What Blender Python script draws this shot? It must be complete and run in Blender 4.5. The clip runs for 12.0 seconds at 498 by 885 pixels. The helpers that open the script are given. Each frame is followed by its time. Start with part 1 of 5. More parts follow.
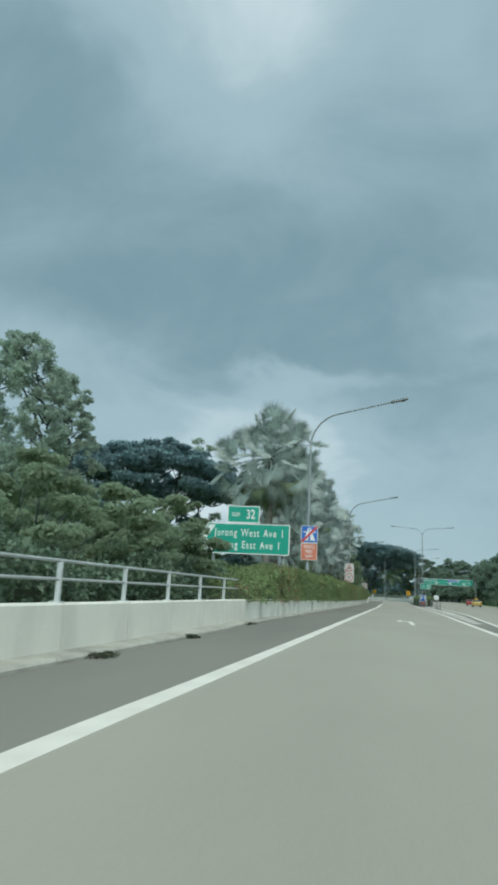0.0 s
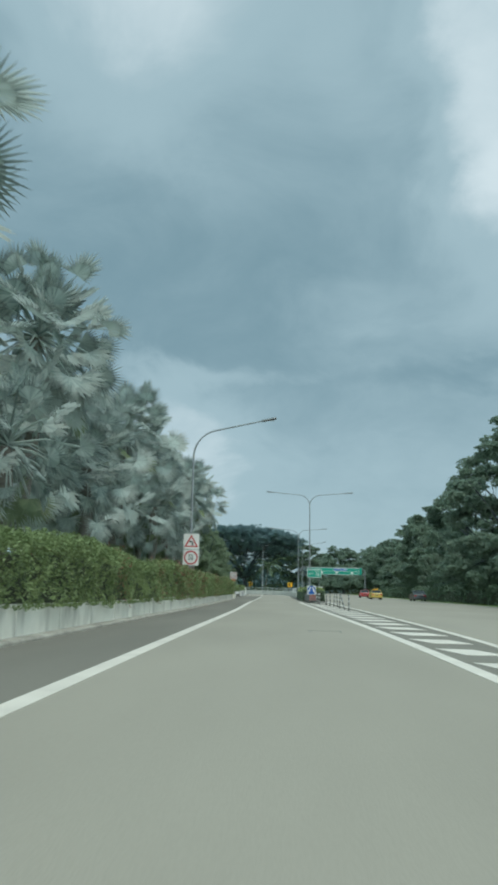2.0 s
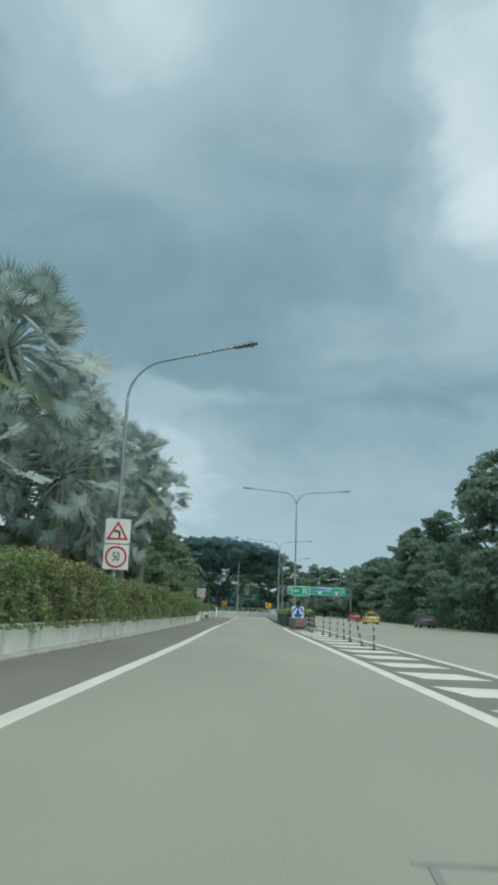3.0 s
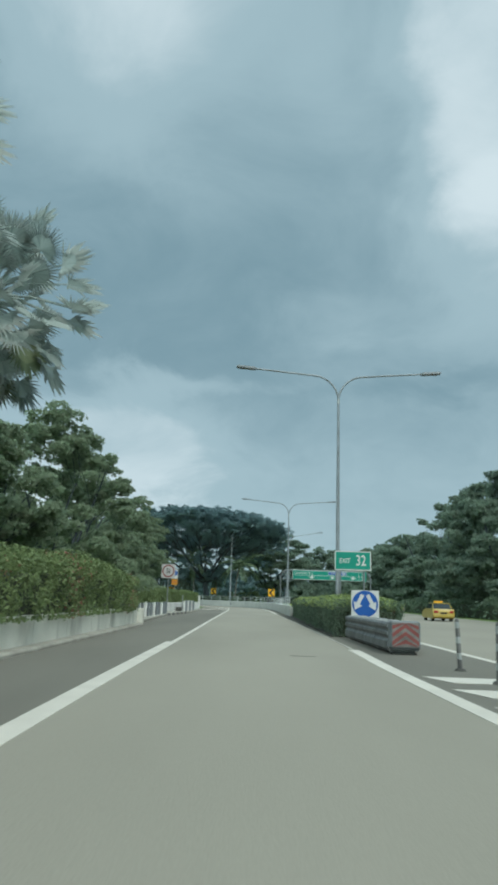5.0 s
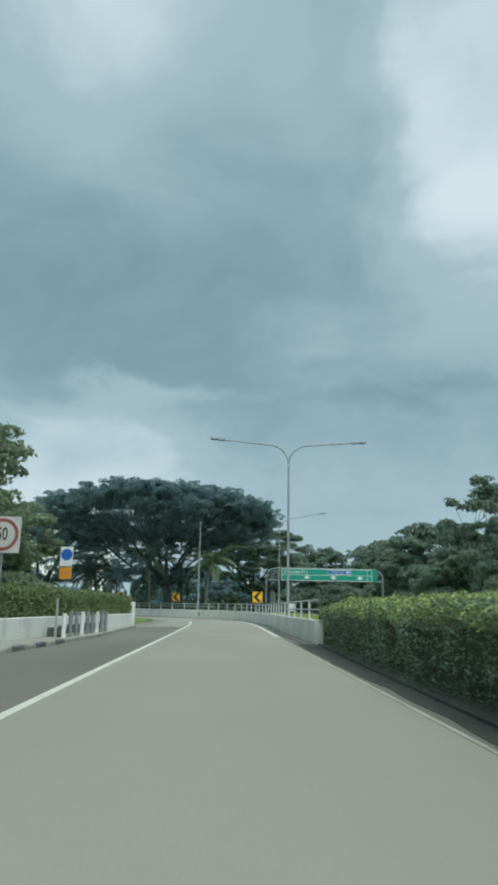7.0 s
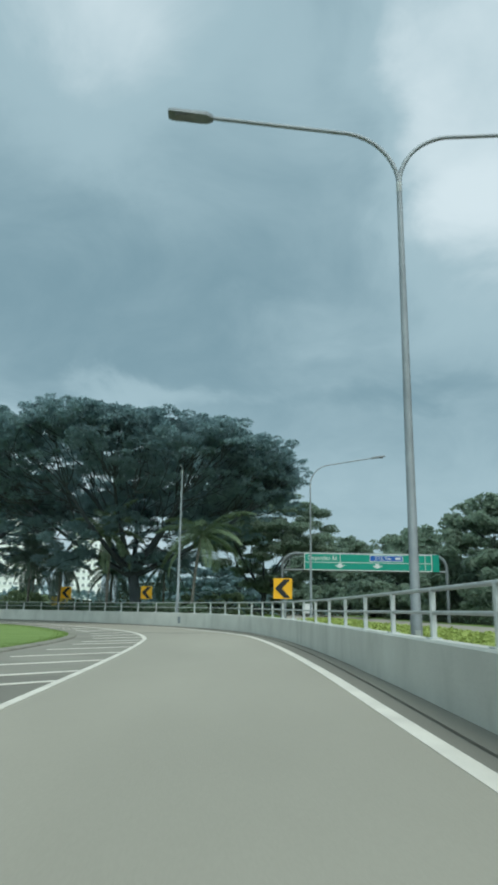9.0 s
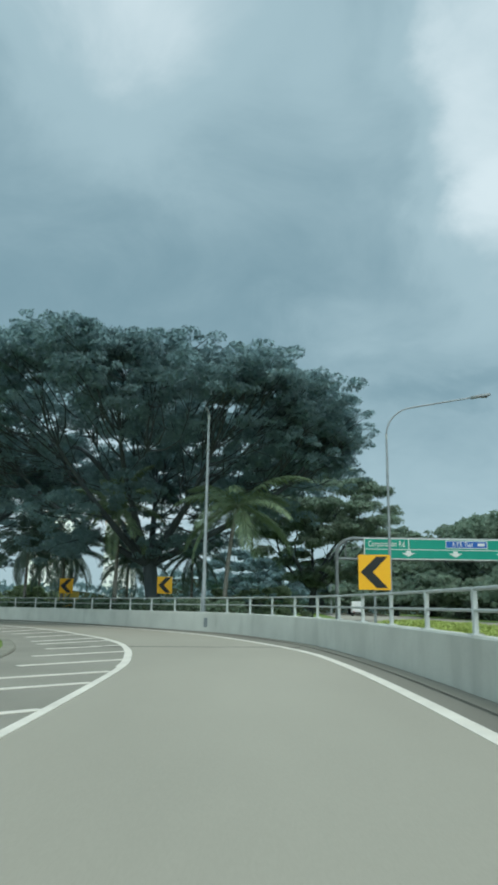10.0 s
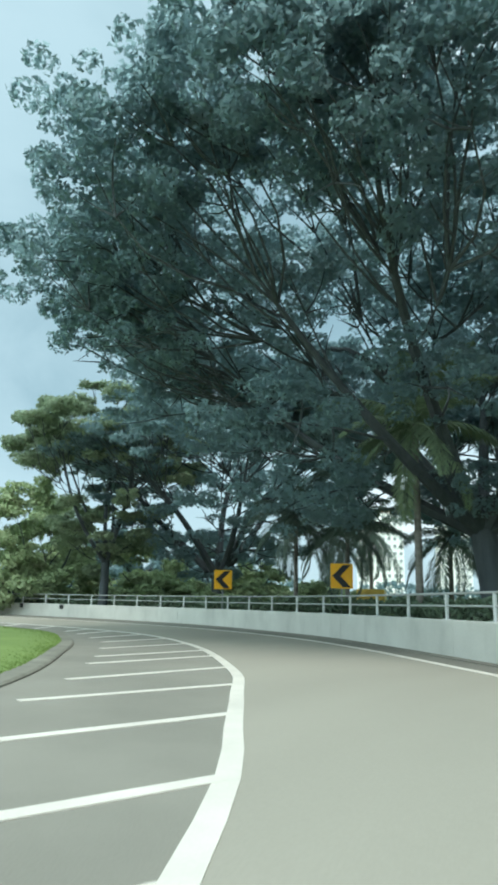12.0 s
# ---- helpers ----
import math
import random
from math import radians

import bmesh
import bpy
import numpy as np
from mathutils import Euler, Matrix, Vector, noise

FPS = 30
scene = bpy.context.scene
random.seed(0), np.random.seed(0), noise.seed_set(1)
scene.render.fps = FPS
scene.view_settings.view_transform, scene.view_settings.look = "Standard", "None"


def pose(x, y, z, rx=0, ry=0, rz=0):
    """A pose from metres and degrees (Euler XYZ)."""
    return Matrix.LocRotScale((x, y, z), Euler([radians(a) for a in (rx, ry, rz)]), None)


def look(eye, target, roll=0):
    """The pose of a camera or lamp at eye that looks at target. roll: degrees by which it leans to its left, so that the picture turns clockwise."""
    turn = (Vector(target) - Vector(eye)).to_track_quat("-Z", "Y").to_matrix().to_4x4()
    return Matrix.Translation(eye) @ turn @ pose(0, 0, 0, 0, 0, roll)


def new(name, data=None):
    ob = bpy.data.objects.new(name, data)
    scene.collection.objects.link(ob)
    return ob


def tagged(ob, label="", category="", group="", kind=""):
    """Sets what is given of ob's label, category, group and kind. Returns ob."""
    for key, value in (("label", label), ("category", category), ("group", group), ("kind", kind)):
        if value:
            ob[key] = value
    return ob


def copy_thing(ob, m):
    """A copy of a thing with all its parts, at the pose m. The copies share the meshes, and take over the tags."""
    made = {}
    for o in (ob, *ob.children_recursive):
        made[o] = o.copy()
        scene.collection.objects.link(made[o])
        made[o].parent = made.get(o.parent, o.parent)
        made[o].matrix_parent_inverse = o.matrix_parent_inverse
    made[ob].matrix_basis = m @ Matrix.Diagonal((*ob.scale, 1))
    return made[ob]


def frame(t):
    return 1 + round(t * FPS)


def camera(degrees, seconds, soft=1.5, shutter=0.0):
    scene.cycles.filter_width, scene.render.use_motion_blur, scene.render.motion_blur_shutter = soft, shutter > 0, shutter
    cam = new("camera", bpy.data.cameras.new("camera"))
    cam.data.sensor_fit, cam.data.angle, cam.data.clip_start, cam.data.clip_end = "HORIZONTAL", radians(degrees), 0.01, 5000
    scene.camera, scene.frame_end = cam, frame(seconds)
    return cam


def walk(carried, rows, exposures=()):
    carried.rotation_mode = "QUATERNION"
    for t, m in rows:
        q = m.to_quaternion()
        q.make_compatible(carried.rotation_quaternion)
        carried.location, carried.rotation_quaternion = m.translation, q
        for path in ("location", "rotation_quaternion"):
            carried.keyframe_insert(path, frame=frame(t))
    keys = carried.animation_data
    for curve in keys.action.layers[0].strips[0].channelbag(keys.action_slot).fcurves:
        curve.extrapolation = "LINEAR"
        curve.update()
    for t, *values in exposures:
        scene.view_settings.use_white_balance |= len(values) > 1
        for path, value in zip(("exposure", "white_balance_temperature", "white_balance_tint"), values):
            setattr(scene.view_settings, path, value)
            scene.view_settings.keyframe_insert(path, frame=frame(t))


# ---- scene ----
cam = camera(39.00, 12.0, soft=3.4, shutter=0.12)
# seconds, x, y, z, pitch over level, roll, heading
ROWS = [
    (0, 0.000, -0.000, 1.203, 101.82, 2.75, 11.44),
    (0.5, 0.314, 9.530, 1.164, 102.05, 2.96, 14.18),
    (1, 0.524, 18.980, 1.178, 102.10, 2.01, 10.93),
    (1.5, 0.791, 28.392, 1.231, 101.71, 1.59, 5.60),
    (2, 0.864, 37.723, 1.195, 101.77, 1.14, 1.80),
    (2.5, 1.034, 46.902, 1.190, 102.49, 1.36, 0.45),
    (3, 1.152, 55.776, 1.209, 103.41, 2.16, 0.23),
    (3.2, 1.295, 59.576, 1.198, 103.51, 2.99, 0.35),
    (4, 1.204, 73.792, 1.200, 102.97, 2.45, 0.40),
    (4.8, 1.011, 87.356, 1.204, 102.46, 2.25, 0.06),
    (5, 1.096, 90.788, 1.212, 102.59, 1.92, -0.26),
    (5.5, 1.241, 99.483, 1.217, 102.88, 1.71, -0.93),
    (6, 1.437, 107.376, 1.202, 103.05, 1.45, -1.19),
    (6.5, 1.645, 116.027, 1.191, 103.13, 1.57, -1.54),
    (7, 1.783, 124.469, 1.197, 103.27, 1.03, -2.17),
    (7.2, 1.853, 127.843, 1.199, 103.31, 0.80, -2.44),
    (8, 2.180, 141.477, 1.200, 103.25, 0.55, -2.83),
    (8.8, 2.399, 154.523, 1.203, 103.32, 0.62, -2.33),
    (9, 2.404, 157.580, 1.201, 103.39, 0.83, -2.05),
    (9.5, 2.249, 165.134, 1.195, 103.40, 0.94, -1.25),
    (10, 2.098, 172.332, 1.205, 103.19, 0.93, 0.93),
    (10.5, 1.873, 178.924, 1.202, 102.87, 0.90, 5.92),
    (11, 1.228, 184.659, 1.195, 102.70, 0.88, 13.52),
    (11.5, 0.189, 189.865, 1.197, 102.77, 1.24, 21.02),
    (12, -1.23, 194.85, 1.195, 103.01, 1.39, 27.55),
]


def rowpose(x, y, z, tilt, roll, heading):
    return pose(x, y, z, 0, 0, heading) @ pose(0, 0, 0, tilt, 0, 0) @ pose(0, 0, 0, 0, 0, roll)


# the camera opens up as the dark crown fills its view
walk(cam, [(t, rowpose(*r)) for t, *r in ROWS], [(0, 0.0), (9.5, 0.05), (10.5, 0.2), (11, 0.38), (11.5, 0.54), (12, 0.65)])

# ---------------------------------------------------------------- world and light
world = bpy.data.worlds.new("overcast_sky")
scene.world = world
world.use_nodes = True
wn, wl = world.node_tree.nodes, world.node_tree.links
wn.clear()


def wnode(kind, **values):
    n = wn.new(kind)
    for k, v in values.items():
        n.inputs[k].default_value = v
    return n


def wmath(op, a, b=None):
    n = wn.new("ShaderNodeMath")
    n.operation = op
    for i, v in enumerate((a, b)):
        if v is None:
            continue
        if isinstance(v, (int, float)):
            n.inputs[i].default_value = v
        else:
            wl.new(v, n.inputs[i])
    return n.outputs[0]


def wramp(fac, stops):
    n = wn.new("ShaderNodeValToRGB")
    n.color_ramp.interpolation = "EASE"
    while len(n.color_ramp.elements) < len(stops):
        n.color_ramp.elements.new(0.5)
    for e, (p, c) in zip(n.color_ramp.elements, stops):
        e.position, e.color = p, (*c, 1)
    wl.new(fac, n.inputs[0])
    return n.outputs[0]


def wmix(kind, fac, a, b):
    n = wn.new("ShaderNodeMixRGB")
    n.blend_type = kind
    for i, v in enumerate((fac, a, b)):
        if isinstance(v, (int, float)):
            n.inputs[i].default_value = v
        else:
            wl.new(v, n.inputs[i])
    return n.outputs[0]


SUN_EL, SUN_AZ = 58.0, 150.0  # degrees; azimuth from +y to the right
coord = wn.new("ShaderNodeTexCoord").outputs["Generated"]
xyz = wn.new("ShaderNodeSeparateXYZ")
wl.new(coord, xyz.inputs[0])
high = wmath("MAXIMUM", xyz.outputs[2], 0.0)
azim = wmath("MULTIPLY", wmath("ARCTAN2", xyz.outputs[0], xyz.outputs[1]), 180 / math.pi)
elev = wmath("MULTIPLY", wmath("ARCSINE", xyz.outputs[2]), 180 / math.pi)
lift = wmath("ADD", high, 0.42)
flat = wn.new("ShaderNodeCombineXYZ")
wl.new(wmath("DIVIDE", xyz.outputs[0], lift), flat.inputs[0])
wl.new(wmath("DIVIDE", xyz.outputs[1], lift), flat.inputs[1])
flat.inputs[2].default_value = 3.7


def wnoise(scale, detail, rough, distortion):
    n = wnode("ShaderNodeTexNoise", Scale=scale, Detail=detail, Roughness=rough, Distortion=distortion)
    wl.new(flat.outputs[0], n.inputs["Vector"])
    parts = wn.new("ShaderNodeSeparateColor")
    wl.new(n.outputs["Color"], parts.inputs[0])
    return n.outputs[0], parts.outputs[1], parts.outputs[2]


broad = wnoise(1.6, 4.0, 0.5, 0.2)
fine = wnoise(4.5, 7.0, 0.58, 0.4)
# ragged edges: the clouds' places are stirred by two sizes of eddies
az_w = wmath("ADD", azim, wmath("ADD", wmath("MULTIPLY", wmath("SUBTRACT", broad[1], 0.5), 26.0), wmath("MULTIPLY", wmath("SUBTRACT", fine[1], 0.5), 14.0)))
el_w = wmath("ADD", elev, wmath("ADD", wmath("MULTIPLY", wmath("SUBTRACT", broad[2], 0.5), 12.0), wmath("MULTIPLY", wmath("SUBTRACT", fine[2], 0.5), 8.0)))

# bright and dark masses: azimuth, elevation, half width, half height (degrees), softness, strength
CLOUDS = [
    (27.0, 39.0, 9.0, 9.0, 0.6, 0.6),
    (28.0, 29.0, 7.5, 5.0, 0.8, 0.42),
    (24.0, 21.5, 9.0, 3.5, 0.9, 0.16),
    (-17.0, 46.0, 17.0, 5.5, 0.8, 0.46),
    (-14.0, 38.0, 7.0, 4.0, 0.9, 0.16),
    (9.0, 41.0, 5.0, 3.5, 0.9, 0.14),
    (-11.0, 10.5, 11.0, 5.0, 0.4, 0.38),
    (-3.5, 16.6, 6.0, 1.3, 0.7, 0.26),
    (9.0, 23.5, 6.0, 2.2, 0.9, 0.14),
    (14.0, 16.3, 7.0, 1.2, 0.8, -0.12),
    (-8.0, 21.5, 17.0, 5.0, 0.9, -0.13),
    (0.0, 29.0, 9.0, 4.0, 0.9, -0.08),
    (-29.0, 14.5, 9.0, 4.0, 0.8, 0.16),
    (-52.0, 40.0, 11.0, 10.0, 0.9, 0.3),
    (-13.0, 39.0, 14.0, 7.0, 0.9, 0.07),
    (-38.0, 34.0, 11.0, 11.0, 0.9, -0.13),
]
cover = wmath("ADD", 0.08, wmath("MULTIPLY", broad[0], 0.34))
cover = wmath("ADD", cover, wmath("MULTIPLY", wmath("SUBTRACT", fine[0], 0.5), 0.42))
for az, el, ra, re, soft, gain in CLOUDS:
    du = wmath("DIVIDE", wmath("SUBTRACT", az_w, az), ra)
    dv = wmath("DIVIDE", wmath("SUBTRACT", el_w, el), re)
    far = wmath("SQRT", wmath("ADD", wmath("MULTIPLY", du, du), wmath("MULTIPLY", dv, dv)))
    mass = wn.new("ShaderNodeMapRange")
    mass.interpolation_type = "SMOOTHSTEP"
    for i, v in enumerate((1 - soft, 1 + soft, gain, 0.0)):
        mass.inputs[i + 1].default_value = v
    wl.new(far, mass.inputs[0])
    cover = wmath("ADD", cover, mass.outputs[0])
low = wn.new("ShaderNodeMapRange")
low.interpolation_type = "SMOOTHSTEP"
for i, v in enumerate((3.0, 17.0, 0.24, 0.0)):
    low.inputs[i + 1].default_value = v
wl.new(elev, low.inputs[0])
cover = wmath("ADD", cover, low.outputs[0])
clouds = wramp(cover, [(0.0, (0.183, 0.306, 0.361)), (0.5, (0.34, 0.486, 0.541)), (1.0, (0.63, 0.752, 0.795))])
# the cover thins overhead and towards the hidden sun
height = wramp(high, [(0.0, (1, 1, 1)), (0.73, (1, 1, 1)), (0.86, (1.7, 1.68, 1.62)), (1.0, (2.3, 2.25, 2.15))])
clouds = wmix("MULTIPLY", 1.0, clouds, height)
# the unseen sky behind is brightened further, to fill sides facing the camera
behind = wramp(wmath("SUBTRACT", 0.1, xyz.outputs[1]), [(0.0, (1, 1, 1)), (0.6, (3.6, 3.2, 2.9))])
clouds = wmix("MULTIPLY", 1.0, clouds, behind)
sky = wn.new("ShaderNodeTexSky")
sky.sky_type, sky.sun_disc = "NISHITA", False
sky.sun_elevation, sky.sun_rotation = radians(SUN_EL), radians(SUN_AZ)
blue = wmix("MULTIPLY", 1.0, sky.outputs[0], wnode("ShaderNodeRGB").outputs[0])
wn["RGB"].outputs[0].default_value = (0.1, 0.1, 0.1, 1)
whole = wmix("MIX", 0.94, blue, clouds)
back = wn.new("ShaderNodeBackground")
back.inputs[1].default_value = 1.06
wl.new(whole, back.inputs[0])
wl.new(back.outputs[0], wn.new("ShaderNodeOutputWorld").inputs[0])

sun_data = bpy.data.lights.new("sun", "SUN")
sun_data.energy, sun_data.angle, sun_data.color = 1.5, radians(25), (1.0, 0.96, 0.9)
sun = new("sun", sun_data)
sun.matrix_world = look((0, 0, 60), (-40 * math.sin(radians(SUN_AZ)), -40 * math.cos(radians(SUN_AZ)), 60 - 40 * math.tan(radians(SUN_EL))))


# ---------------------------------------------------------------- materials
def material(name, low, high, rough=0.8, scale=2.0, fine=30.0, bump=0.15, metal=0.0, island=0.0, piece=0.0, thin=0.0, stretch=(1, 1, 1), spec=0.4, grime=0.0):
    """A surface between two colours: broad stains and fine grain, with relief."""
    m = bpy.data.materials.new(name)
    m.use_nodes = True
    n, l = m.node_tree.nodes, m.node_tree.links
    b = n["Principled BSDF"]
    b.inputs["Metallic"].default_value = metal
    b.inputs["Specular IOR Level"].default_value = spec
    tc = n.new("ShaderNodeTexCoord")
    geo = n.new("ShaderNodeNewGeometry")
    mp = n.new("ShaderNodeMapping")
    mp.inputs["Scale"].default_value = stretch
    l.new(geo.outputs["Position"], mp.inputs[0])
    a = n.new("ShaderNodeTexNoise")
    a.inputs["Scale"].default_value, a.inputs["Detail"].default_value = scale, 4
    c = n.new("ShaderNodeTexNoise")
    c.inputs["Scale"].default_value, c.inputs["Detail"].default_value = fine, 3
    l.new(mp.outputs[0], a.inputs["Vector"])
    l.new(mp.outputs[0], c.inputs["Vector"])
    add = n.new("ShaderNodeMath")
    add.operation = "MULTIPLY_ADD"
    l.new(c.outputs[0], add.inputs[0])
    add.inputs[1].default_value = 0.4
    l.new(a.outputs[0], add.inputs[2])
    out = add.outputs[0]
    for amount, source in ((island, geo.outputs["Random Per Island"]), (piece, n.new("ShaderNodeObjectInfo").outputs["Random"])):
        if amount:
            more = n.new("ShaderNodeMath")
            more.operation = "MULTIPLY_ADD"
            l.new(source, more.inputs[0])
            more.inputs[1].default_value = amount
            l.new(out, more.inputs[2])
            out = more.outputs[0]
    r = n.new("ShaderNodeValToRGB")
    r.color_ramp.elements[0].position, r.color_ramp.elements[1].position = 0.45, 0.95 + island + piece
    r.color_ramp.elements[0].color, r.color_ramp.elements[1].color = (*low, 1), (*high, 1)
    l.new(out, r.inputs[0])
    colour = r.outputs[0]
    if grime:
        d = n.new("ShaderNodeTexNoise")
        d.inputs["Scale"].default_value, d.inputs["Detail"].default_value = 1.6, 6
        md = n.new("ShaderNodeMapping")
        md.inputs["Scale"].default_value = (0.8, 0.8, 0.3)
        l.new(geo.outputs["Position"], md.inputs[0])
        l.new(md.outputs[0], d.inputs["Vector"])
        dr = n.new("ShaderNodeValToRGB")
        dr.color_ramp.elements[0].position, dr.color_ramp.elements[1].position = 0.52, 0.72
        dr.color_ramp.elements[0].color, dr.color_ramp.elements[1].color = (0, 0, 0, 1), (grime, grime, grime, 1)
        l.new(d.outputs[0], dr.inputs[0])
        mx = n.new("ShaderNodeMixRGB")
        l.new(dr.outputs[0], mx.inputs[0])
        l.new(colour, mx.inputs[1])
        mx.inputs[2].default_value = (0.09, 0.088, 0.075, 1)
        colour = mx.outputs[0]
    l.new(colour, b.inputs["Base Color"])
    rr = n.new("ShaderNodeMapRange")
    rr.inputs["To Min"].default_value, rr.inputs["To Max"].default_value = rough - 0.08, min(1.0, rough + 0.1)
    l.new(c.outputs[0], rr.inputs[0])
    l.new(rr.outputs[0], b.inputs["Roughness"])
    if bump:
        bp = n.new("ShaderNodeBump")
        bp.inputs["Strength"].default_value, bp.inputs["Distance"].default_value = bump, 0.02
        l.new(c.outputs[0], bp.inputs["Height"])
        l.new(bp.outputs[0], b.inputs["Normal"])
    if thin:
        t = n.new("ShaderNodeBsdfTranslucent")
        l.new(colour, t.inputs[0])
        mix = n.new("ShaderNodeMixShader")
        mix.inputs[0].default_value = thin
        l.new(b.outputs[0], mix.inputs[1])
        l.new(t.outputs[0], mix.inputs[2])
        l.new(mix.outputs[0], n["Material Output"].inputs[0])
    return m


lane_asphalt = material("worn_light_asphalt", (0.255, 0.238, 0.197), (0.318, 0.296, 0.246), 0.85, 0.25, 60, 0.15, stretch=(1, 0.3, 1))
dark_asphalt = material("dark_asphalt", (0.145, 0.137, 0.116), (0.2, 0.19, 0.16), 0.88, 0.3, 55, 0.35, stretch=(1, 0.2, 1))
hatch_asphalt = material("hatched_asphalt", (0.185, 0.176, 0.148), (0.25, 0.237, 0.2), 0.87, 0.4, 55, 0.3)
old_kerb = material("weathered_kerb", (0.15, 0.145, 0.115), (0.24, 0.23, 0.19), 0.9, 1.5, 20, 0.3, piece=0.15, grime=0.5)
post_steel = material("pale_post_steel", (0.48, 0.505, 0.50), (0.60, 0.625, 0.62), 0.55, 3, 25, 0.1, metal=0.2)
faded_black = material("faded_black_paint", (0.09, 0.092, 0.09), (0.17, 0.17, 0.165), 0.85, 2, 20, 0.2)
seam_black = material("asphalt_seam", (0.05, 0.05, 0.047), (0.08, 0.08, 0.075), 0.9, 3, 40)
seam_grey = material("worn_asphalt_seam", (0.16, 0.16, 0.145), (0.25, 0.25, 0.23), 0.9, 3, 40)
worn_paint = material("worn_road_paint", (0.24, 0.23, 0.195), (0.48, 0.455, 0.40), 0.7, 1.6, 18, 0.1)
road_paint = material("road_paint_white", (0.54, 0.505, 0.45), (0.68, 0.64, 0.57), 0.6, 1.2, 45, 0.1)
wall_concrete = material("pale_parapet_concrete", (0.60, 0.578, 0.515), (0.72, 0.695, 0.62), 0.85, 0.5, 25, 0.15, grime=0.13)
stained_concrete = material("stained_parapet_concrete", (0.583, 0.582, 0.516), (0.759, 0.751, 0.678), 0.88, 0.8, 25, 0.2, grime=0.5)
grey_concrete = material("grey_parapet_concrete", (0.44, 0.44, 0.405), (0.57, 0.57, 0.525), 0.85, 0.6, 25, 0.2, grime=0.17)
white_wall = material("white_painted_wall", (0.66, 0.665, 0.635), (0.78, 0.785, 0.75), 0.8, 0.8, 25, 0.15, grime=0.25)
kerb_concrete = material("kerb_concrete", (0.25, 0.24, 0.205), (0.42, 0.405, 0.35), 0.9, 1.5, 20, 0.3, piece=0.15, grime=0.4)
joint_dark = material("joint_grime", (0.06, 0.06, 0.055), (0.11, 0.11, 0.1), 0.95, 4, 30)
# steel darkened in colour for the shadow on the crash cushion's sides
cushion_steel = material("dark_steel", (0.11, 0.12, 0.125), (0.24, 0.25, 0.255), 0.5, 3, 30, 0.1, metal=0.2)
galvanised = material("galvanised_steel", (0.2, 0.222, 0.235), (0.3, 0.325, 0.34), 0.5, 2, 40, 0.05, metal=0.35)
rail_steel = material("painted_rail_steel", (0.30, 0.32, 0.32), (0.42, 0.44, 0.43), 0.55, 2, 30, 0.05, metal=0.15)
lamp_grey = material("lamp_head_grey", (0.13, 0.15, 0.16), (0.2, 0.22, 0.23), 0.5, 3, 20, 0.03)
sign_green = material("sign_green", (0.0, 0.24, 0.17), (0.004, 0.285, 0.205), 0.45, 1, 10, 0.0)
sign_white = material("sign_white", (0.60, 0.60, 0.58), (0.70, 0.70, 0.68), 0.45, 1, 10, 0.0)
faded_plate = material("faded_sign_plate", (0.44, 0.42, 0.41), (0.54, 0.51, 0.50), 0.55, 1.5, 12, 0.0)
sign_blue = material("sign_blue", (0.012, 0.09, 0.36), (0.02, 0.12, 0.44), 0.45, 1, 10, 0.0)
sign_red = material("sign_red", (0.42, 0.04, 0.045), (0.52, 0.06, 0.06), 0.5, 1, 10, 0.0)
sign_orange = material("faded_orange", (0.50, 0.14, 0.09), (0.6, 0.19, 0.12), 0.5, 1, 10, 0.0)
sign_amber = material("sign_amber", (0.80, 0.38, 0.01), (0.88, 0.45, 0.015), 0.45, 1, 10, 0.0)
sign_black = material("sign_black", (0.012, 0.013, 0.014), (0.02, 0.021, 0.022), 0.5, 1, 10, 0.0)
dirty_face = material("dirty_white_face", (0.13, 0.12, 0.11), (0.27, 0.25, 0.235), 0.6, 4, 30, 0.05)
dull_red = material("dull_red_stripe", (0.2, 0.06, 0.055), (0.29, 0.09, 0.08), 0.6, 4, 30, 0.05)
dim_orange = material("dim_orange_panel", (0.55, 0.22, 0.02), (0.65, 0.28, 0.03), 0.5, 1, 10, 0.0)
grass_mat = material("verge_grass", (0.075, 0.13, 0.022), (0.16, 0.24, 0.045), 0.95, 0.4, 12, 0.6)
lawn_mat = material("mown_lawn", (0.11, 0.175, 0.04), (0.175, 0.25, 0.07), 0.95, 0.5, 14, 0.6)
# soil, with the shade beside and under the median hedge in its colour
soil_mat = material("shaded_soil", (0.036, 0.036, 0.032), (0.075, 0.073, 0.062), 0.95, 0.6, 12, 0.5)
bark_mat = material("grey_bark", (0.042, 0.053, 0.06), (0.078, 0.092, 0.1), 0.95, 1.5, 14, 0.6, stretch=(3, 3, 0.5))
palm_bark = material("palm_trunk", (0.12, 0.11, 0.10), (0.24, 0.225, 0.2), 0.95, 1.5, 10, 0.5, stretch=(0.5, 0.5, 5))
leaf_rain = material("rain_tree_leaf", (0.205, 0.3, 0.315), (0.245, 0.345, 0.357), 0.9, 0.15, 2, 0.0, island=0.2, thin=0.85, spec=0.04)
leaf_row = material("row_tree_leaf", (0.14, 0.205, 0.165), (0.22, 0.295, 0.22), 0.6, 0.15, 2, 0.0, island=0.4, thin=0.62)
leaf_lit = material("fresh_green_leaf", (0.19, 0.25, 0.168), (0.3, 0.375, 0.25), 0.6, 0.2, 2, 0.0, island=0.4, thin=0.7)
leaf_pale = material("pale_lit_leaf", (0.19, 0.26, 0.14), (0.33, 0.41, 0.23), 0.6, 0.2, 2, 0.0, island=0.5, thin=0.45)
